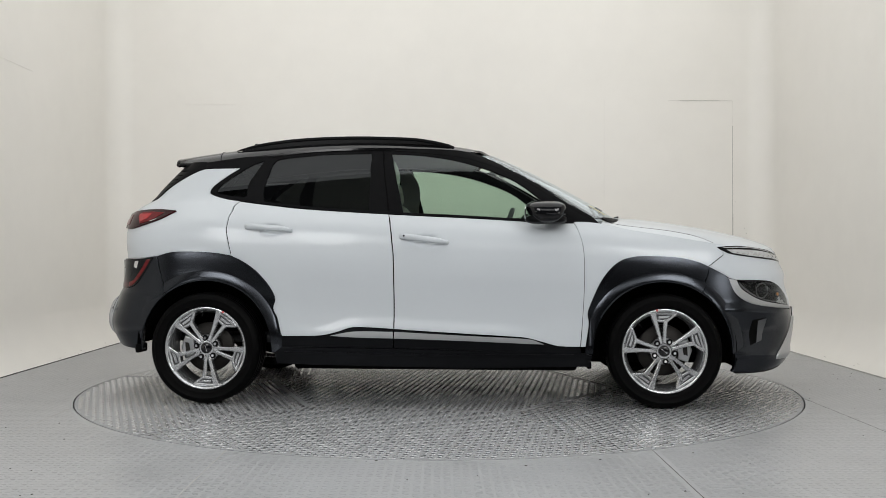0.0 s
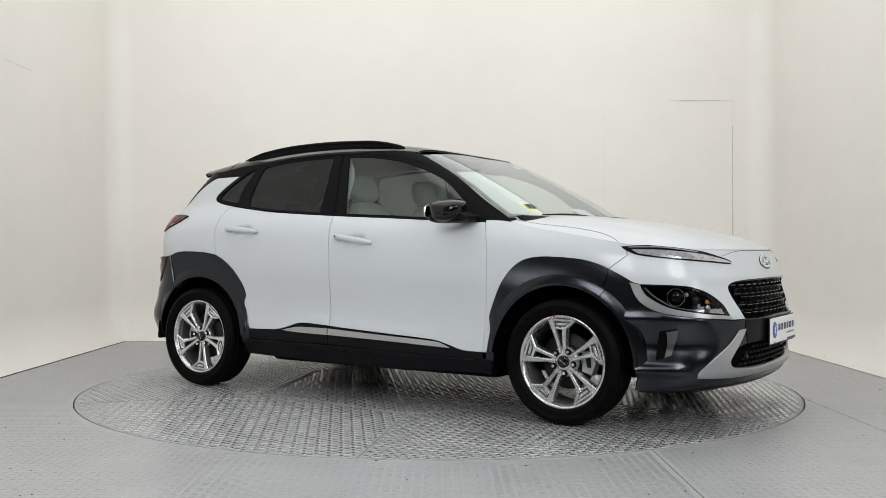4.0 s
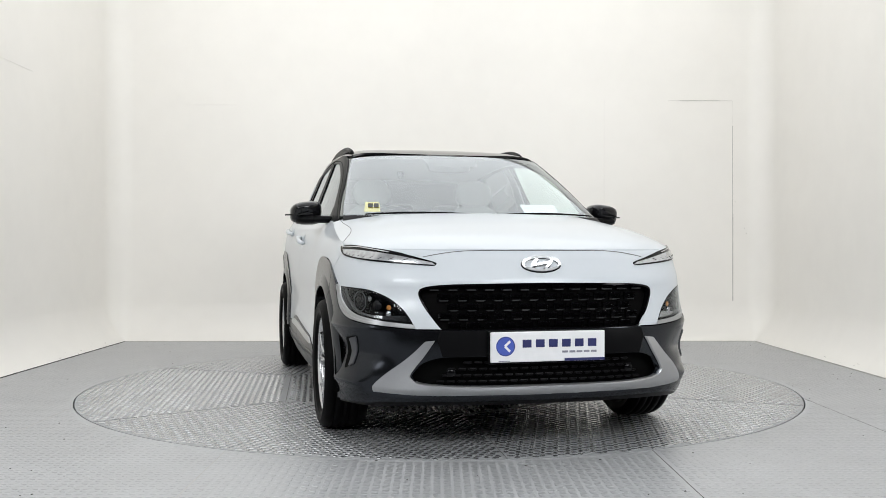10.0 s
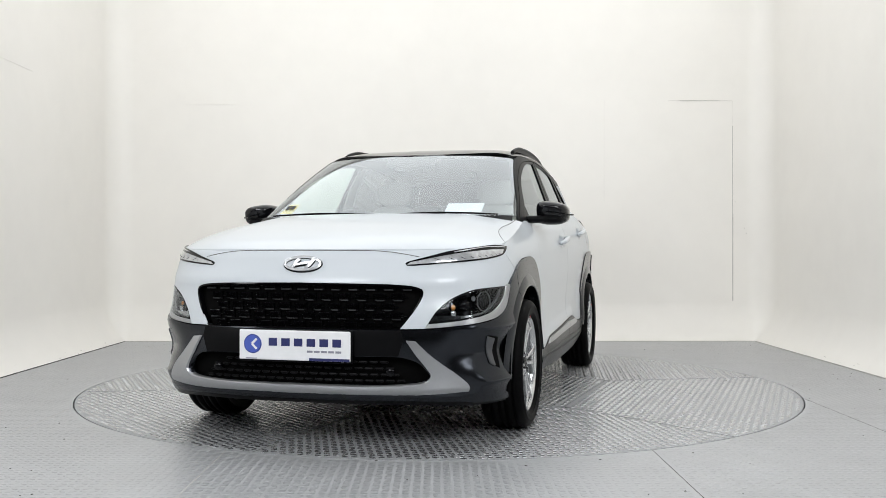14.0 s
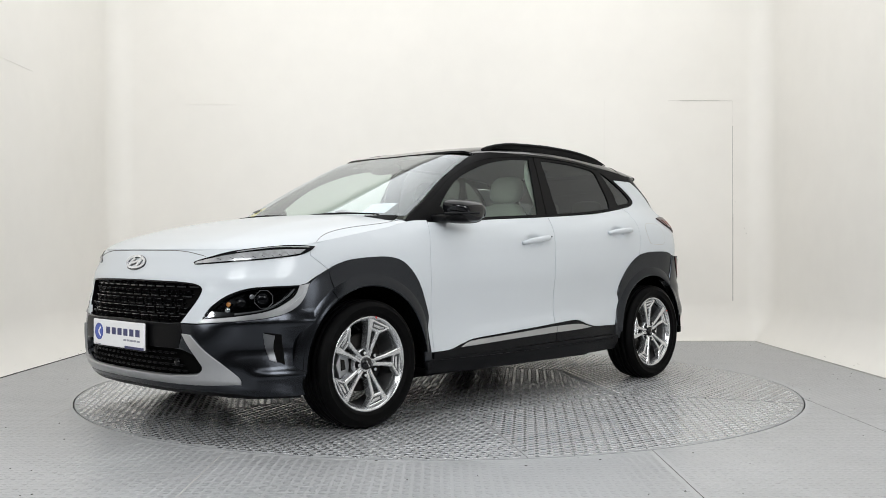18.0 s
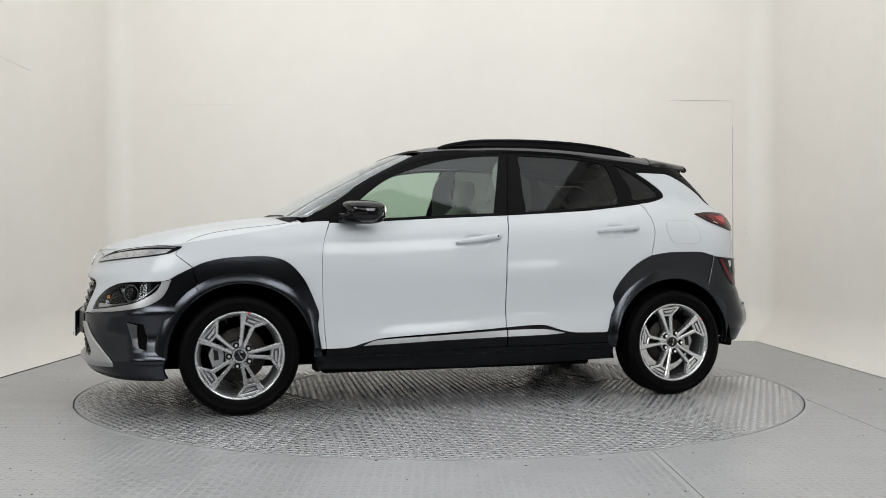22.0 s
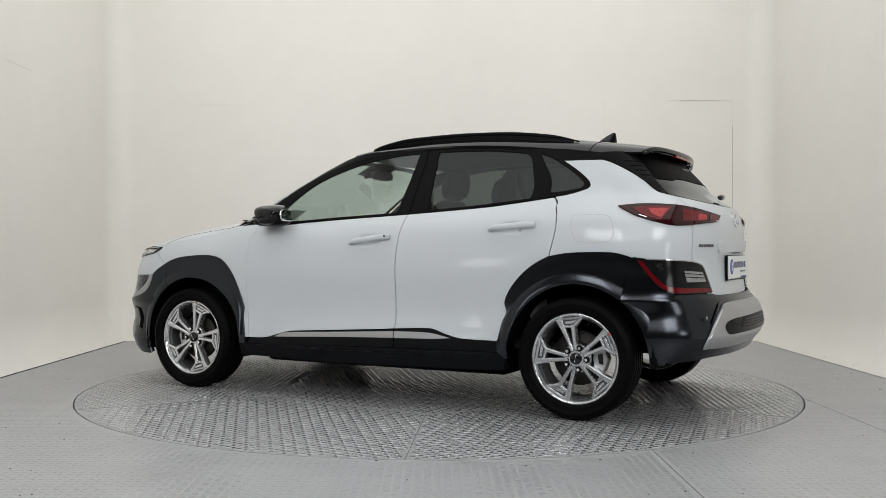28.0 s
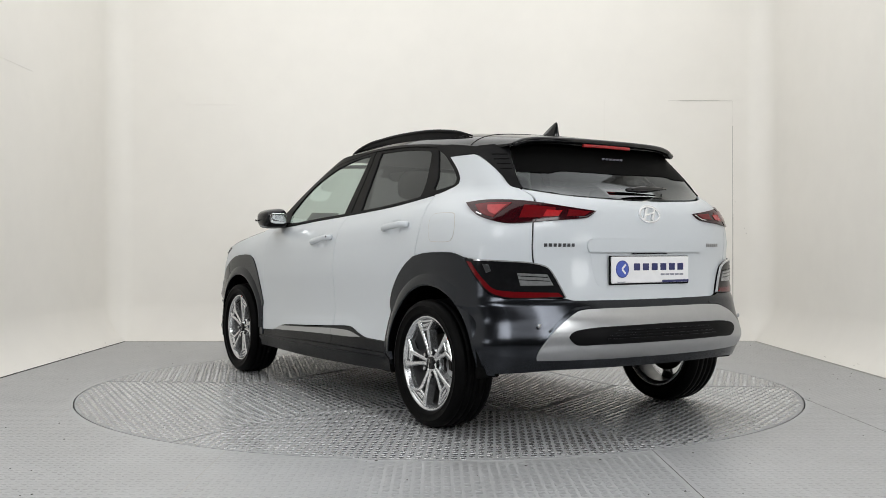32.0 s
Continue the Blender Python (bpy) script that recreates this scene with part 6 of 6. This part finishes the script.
for k in range(7):
    y = 0.600 - 0.0225 * k
    panel("badge_bar", TUB, [c(RE(y, 0.912)), c(RE(y - 0.013, 0.912)), c(RE(y - 0.013, 0.897)), c(RE(y, 0.897))], SATINGREY, parent=hatch, both=False, lift=0.004, thick=0.004)
for k in range(6):
    y = 0.44 + 0.020 * k
    m0, m1 = 2 * A3 - RE(y, 0.91)[0], 2 * A3 - RE(y + 0.014, 0.91)[0]
    panel("badge_bar", TUB, [c((m0, 0.915)), c((m1, 0.915)), c((m1, 0.898)), c((m0, 0.898))], SILVER, parent=hatch, both=False, lift=0.004, thick=0.004)
panel("grab_ledge", TUB, across_rear(TUB, [c((A3, 0.936)), RE(0.30, 0.936), RE(0.375, 0.928), RE(0.385, 0.90), c(RE(0.372, 0.872)), c((A3, 0.872))]), PAINT, parent=hatch, both=False, lift=0.012, thick=0.012, res=0.025, step=0.014)
ribbon("plate_lamp", TUB, [RE(0.12, 0.866), (A3, 0.866), (2 * A3 - RE(0.12, 0.866)[0], 0.866)], 0.005, SATINBLACK, parent=hatch, both=False, lift=0.008)
panel("plate_recess", TUB, across_rear(TUB, [c((A3, 0.864)), c(RE(0.36, 0.866)), RE(0.345, 0.78), RE(0.31, 0.708), c((A3, 0.700))]), PAINT, parent=hatch, both=False, lift=0.0012, thick=0.001)


def number_plate(x, z0, z1, facing, lean=0.0):
    """A white board with a blue roundel and plain bars where lettering stands."""
    root = part("number_plate", box_bm(0, 0, 0, 0.012, 0.520, z1 - z0, 0.005), PLATE, car, "white plate with blue roundel and navy bars")
    part("plate_holder", box_bm(-0.007, 0, -0.002, 0.008, 0.534, z1 - z0 + 0.012, 0.003), SATINBLACK, root, "black plate holder")
    # facing +1: the plate's own left side lies towards -y
    bm = bmesh.new()
    bmesh.ops.create_cone(bm, cap_ends=True, segments=28, radius1=0.042, radius2=0.042, depth=0.003, matrix=Matrix.Translation((0.0065, -0.194, 0.004)) @ Matrix.Rotation(math.pi / 2, 4, "Y"))
    part("roundel", bm, BLUE, root, "blue roundel")
    ring = [(0.0065, -0.194 + 0.0395 * math.cos(2 * math.pi * k / 24), 0.004 + 0.0395 * math.sin(2 * math.pi * k / 24)) for k in range(25)]
    part("roundel_ring", tube_bm(ring, 0.0022, 6), NAVY, root)
    for t in (1, -1):
        b = part("roundel_mark", box_bm(0, 0, 0, 0.002, 0.032, 0.010), PLATE, root)
        b.location, b.rotation_euler = (0.0080, -0.186, 0.004 + t * 0.011), (t * 0.75, 0, 0)
    for k in range(6):
        y = -0.122 + 0.0595 * k
        part("print_bar", box_bm(0.0065, y + 0.024, 0.014, 0.002, 0.040, 0.034, 0.0008), NAVY, root)
    for k in range(5):
        part("print_bar", box_bm(0.0065, 0.075 + 0.033 * k, -0.024, 0.002, 0.026, 0.009), GREYPRINT, root)
    part("print_bar", box_bm(0.0065, -0.20, -(z1 - z0) / 2 + 0.006, 0.002, 0.05, 0.004), GREYPRINT, root)
    part("plate_band", box_bm(0.0062, 0.165, -(z1 - z0) / 2 + 0.007, 0.002, 0.185, 0.012), NAVY, root, "navy band")
    root.matrix_basis = pose(x, 0, (z0 + z1) / 2, 0, lean, 0 if facing > 0 else 180)
    return root


number_plate(2.172, 0.402, 0.532, 1)
number_plate(-1.958, 0.722, 0.850, -1)

# ---- inside the cabin ----
def lining_at(u, v):
    x, y, z = roof_at(0.03 + 0.86 * u, v * 0.96)
    return (x, y, z - 0.035)


loft_mesh("headlining", lining_at, 24, 20, TRIMGREY, 0.004)
panel("door_trim", TUB, [c(S(0.80, 1.02)), S(0.2, 1.045), c(S(-0.22, 1.065)), c(S(-0.21, 0.36)), c(S(0.80, 0.36))], TRIMGREY, lift=-0.075, thick=0.01, label="pale inner door trim")
panel("door_trim", TUB, [c(S(-0.25, 1.065)), S(-0.7, 1.095), c(S(-1.12, 1.14)), c(S(-1.10, 0.80)), c(S(-0.86, 0.40)), c(S(-0.25, 0.36))], TRIMGREY, lift=-0.075, thick=0.01, label="pale inner door trim")
panel("pillar_trim", CABIN, [c(CS(-0.20, 1.08)), c(CS(-0.36, 1.09)), c(CS(-0.375, 1.46)), c(CS(-0.275, 1.46))], TRIMGREY, lift=-0.03, thick=0.01)
part("cabin_floor", box_bm(-0.35, 0, 0.36, 2.3, 1.40, 0.05, 0.02), DASH, car)
part("luggage_floor", box_bm(-1.40, 0, 0.72, 0.62, 1.20, 0.04, 0.02), DASH, car)
dash_bm = egg_bm((0.74, 0, 0.90), (0.27, 0.70, 0.155), 4.5, 40, 16, lambda p: Vector((p.x, p.y, p.z - 0.16 * p.x)))
part("dashboard", dash_bm, DASH, car, "dark dashboard", True)
part("centre_screen", box_bm(0.50, 0.0, 1.03, 0.02, 0.25, 0.12, 0.008), GLOSSBLACK, car)
ring = [(0.40 + 0.06 * math.sin(2 * math.pi * k / 32), -0.36 + 0.185 * math.cos(2 * math.pi * k / 32), 0.955 + 0.172 * math.sin(2 * math.pi * k / 32)) for k in range(33)]
steer = part("steering_wheel", tube_bm(ring, 0.016, 8), DASH, car, "dark steering wheel", True)
part("wheel_boss", egg_bm((0.415, -0.36, 0.945), (0.03, 0.085, 0.06), 2.6), DASH, steer, smooth=True)
part("column", tube_bm([(0.42, -0.36, 0.94), (0.62, -0.36, 0.87)], 0.035, 10), DASH, steer)
part("inner_mirror", egg_bm((0.395, 0.0, 1.388), (0.022, 0.135, 0.034), 3.2), SATINBLACK, car, smooth=True)
part("mirror_stalk", tube_bm([(0.395, 0, 1.40), (0.400, 0, 1.425)], 0.010, 8), SATINBLACK, car)
paper = part("paper_sheet", box_bm(0, 0, 0, 0.12, 0.21, 0.002), PAPER, car, "white paper sheet on the dashboard")
paper.matrix_basis = pose(0.84, 0.43, 1.115, 0, 30, 0)


def seat(x, y, wide, tall):
    """A padded seat with bolsters and a headrest."""
    root = part("seat", egg_bm((x + 0.20, y, 0.56), (0.27, wide, 0.10), 3.6, 24, 12), LEATHER, car, "pale stone leather seat", True)
    part("backrest", egg_bm((x - 0.10, y, 0.86), (0.085, wide * 0.95, tall), 3.4, 24, 14, lambda p: Vector((p.x - 1.3 * p.z, p.y * (1 - 0.16 * max(0, p.z)), p.z))), LEATHER, root, smooth=True)
    for t in (1, -1):
        part("bolster", egg_bm((x - 0.02, y + t * wide * 0.84, 0.84), (0.08, 0.05, tall * 0.75), 2.8, 16, 12, lambda p: Vector((p.x - 1.2 * p.z, p.y, p.z))), LEATHER, root, smooth=True)
    return root


for y in (0.36, -0.36):
    s = seat(-0.12, y, 0.245, 0.33)
    part("headrest", egg_bm((-0.355, y, 1.275), (0.055, 0.13, 0.09), 3.0, 20, 12, lambda p: Vector((p.x - 0.3 * p.z, p.y * (1 - 0.12 * max(0, p.z)), p.z))), LEATHER, s, smooth=True)
    part("headrest_post", tube_bm([(-0.34, y - 0.05, 1.15), (-0.345, y - 0.05, 1.24)], 0.007, 6), CHROME, s)
    part("headrest_post", tube_bm([(-0.34, y + 0.05, 1.15), (-0.345, y + 0.05, 1.24)], 0.007, 6), CHROME, s)
bench = seat(-0.98, 0.0, 0.62, 0.28)
for y in (0.38, 0.0, -0.38):
    part("headrest", egg_bm((-1.225, y, 1.17), (0.05, 0.12, 0.065), 3.0, 20, 12), LEATHER, bench, smooth=True)
part("parcel_shelf", box_bm(-1.46, 0, 1.06, 0.34, 1.12, 0.02, 0.006), DASH, car)


def motions():
    rows, spin = [], []
    for t, a in SPIN:
        spin.append((t, pose(*TABLE, 0, 0, 0, a)))
        rows.append((t, pose(*AXIS, 0, 0, 0, a) @ pose(CAR_OFFSET[0], CAR_OFFSET[1], 0.0015)))
    walk(table, spin)
    walk(car, rows)


motions()
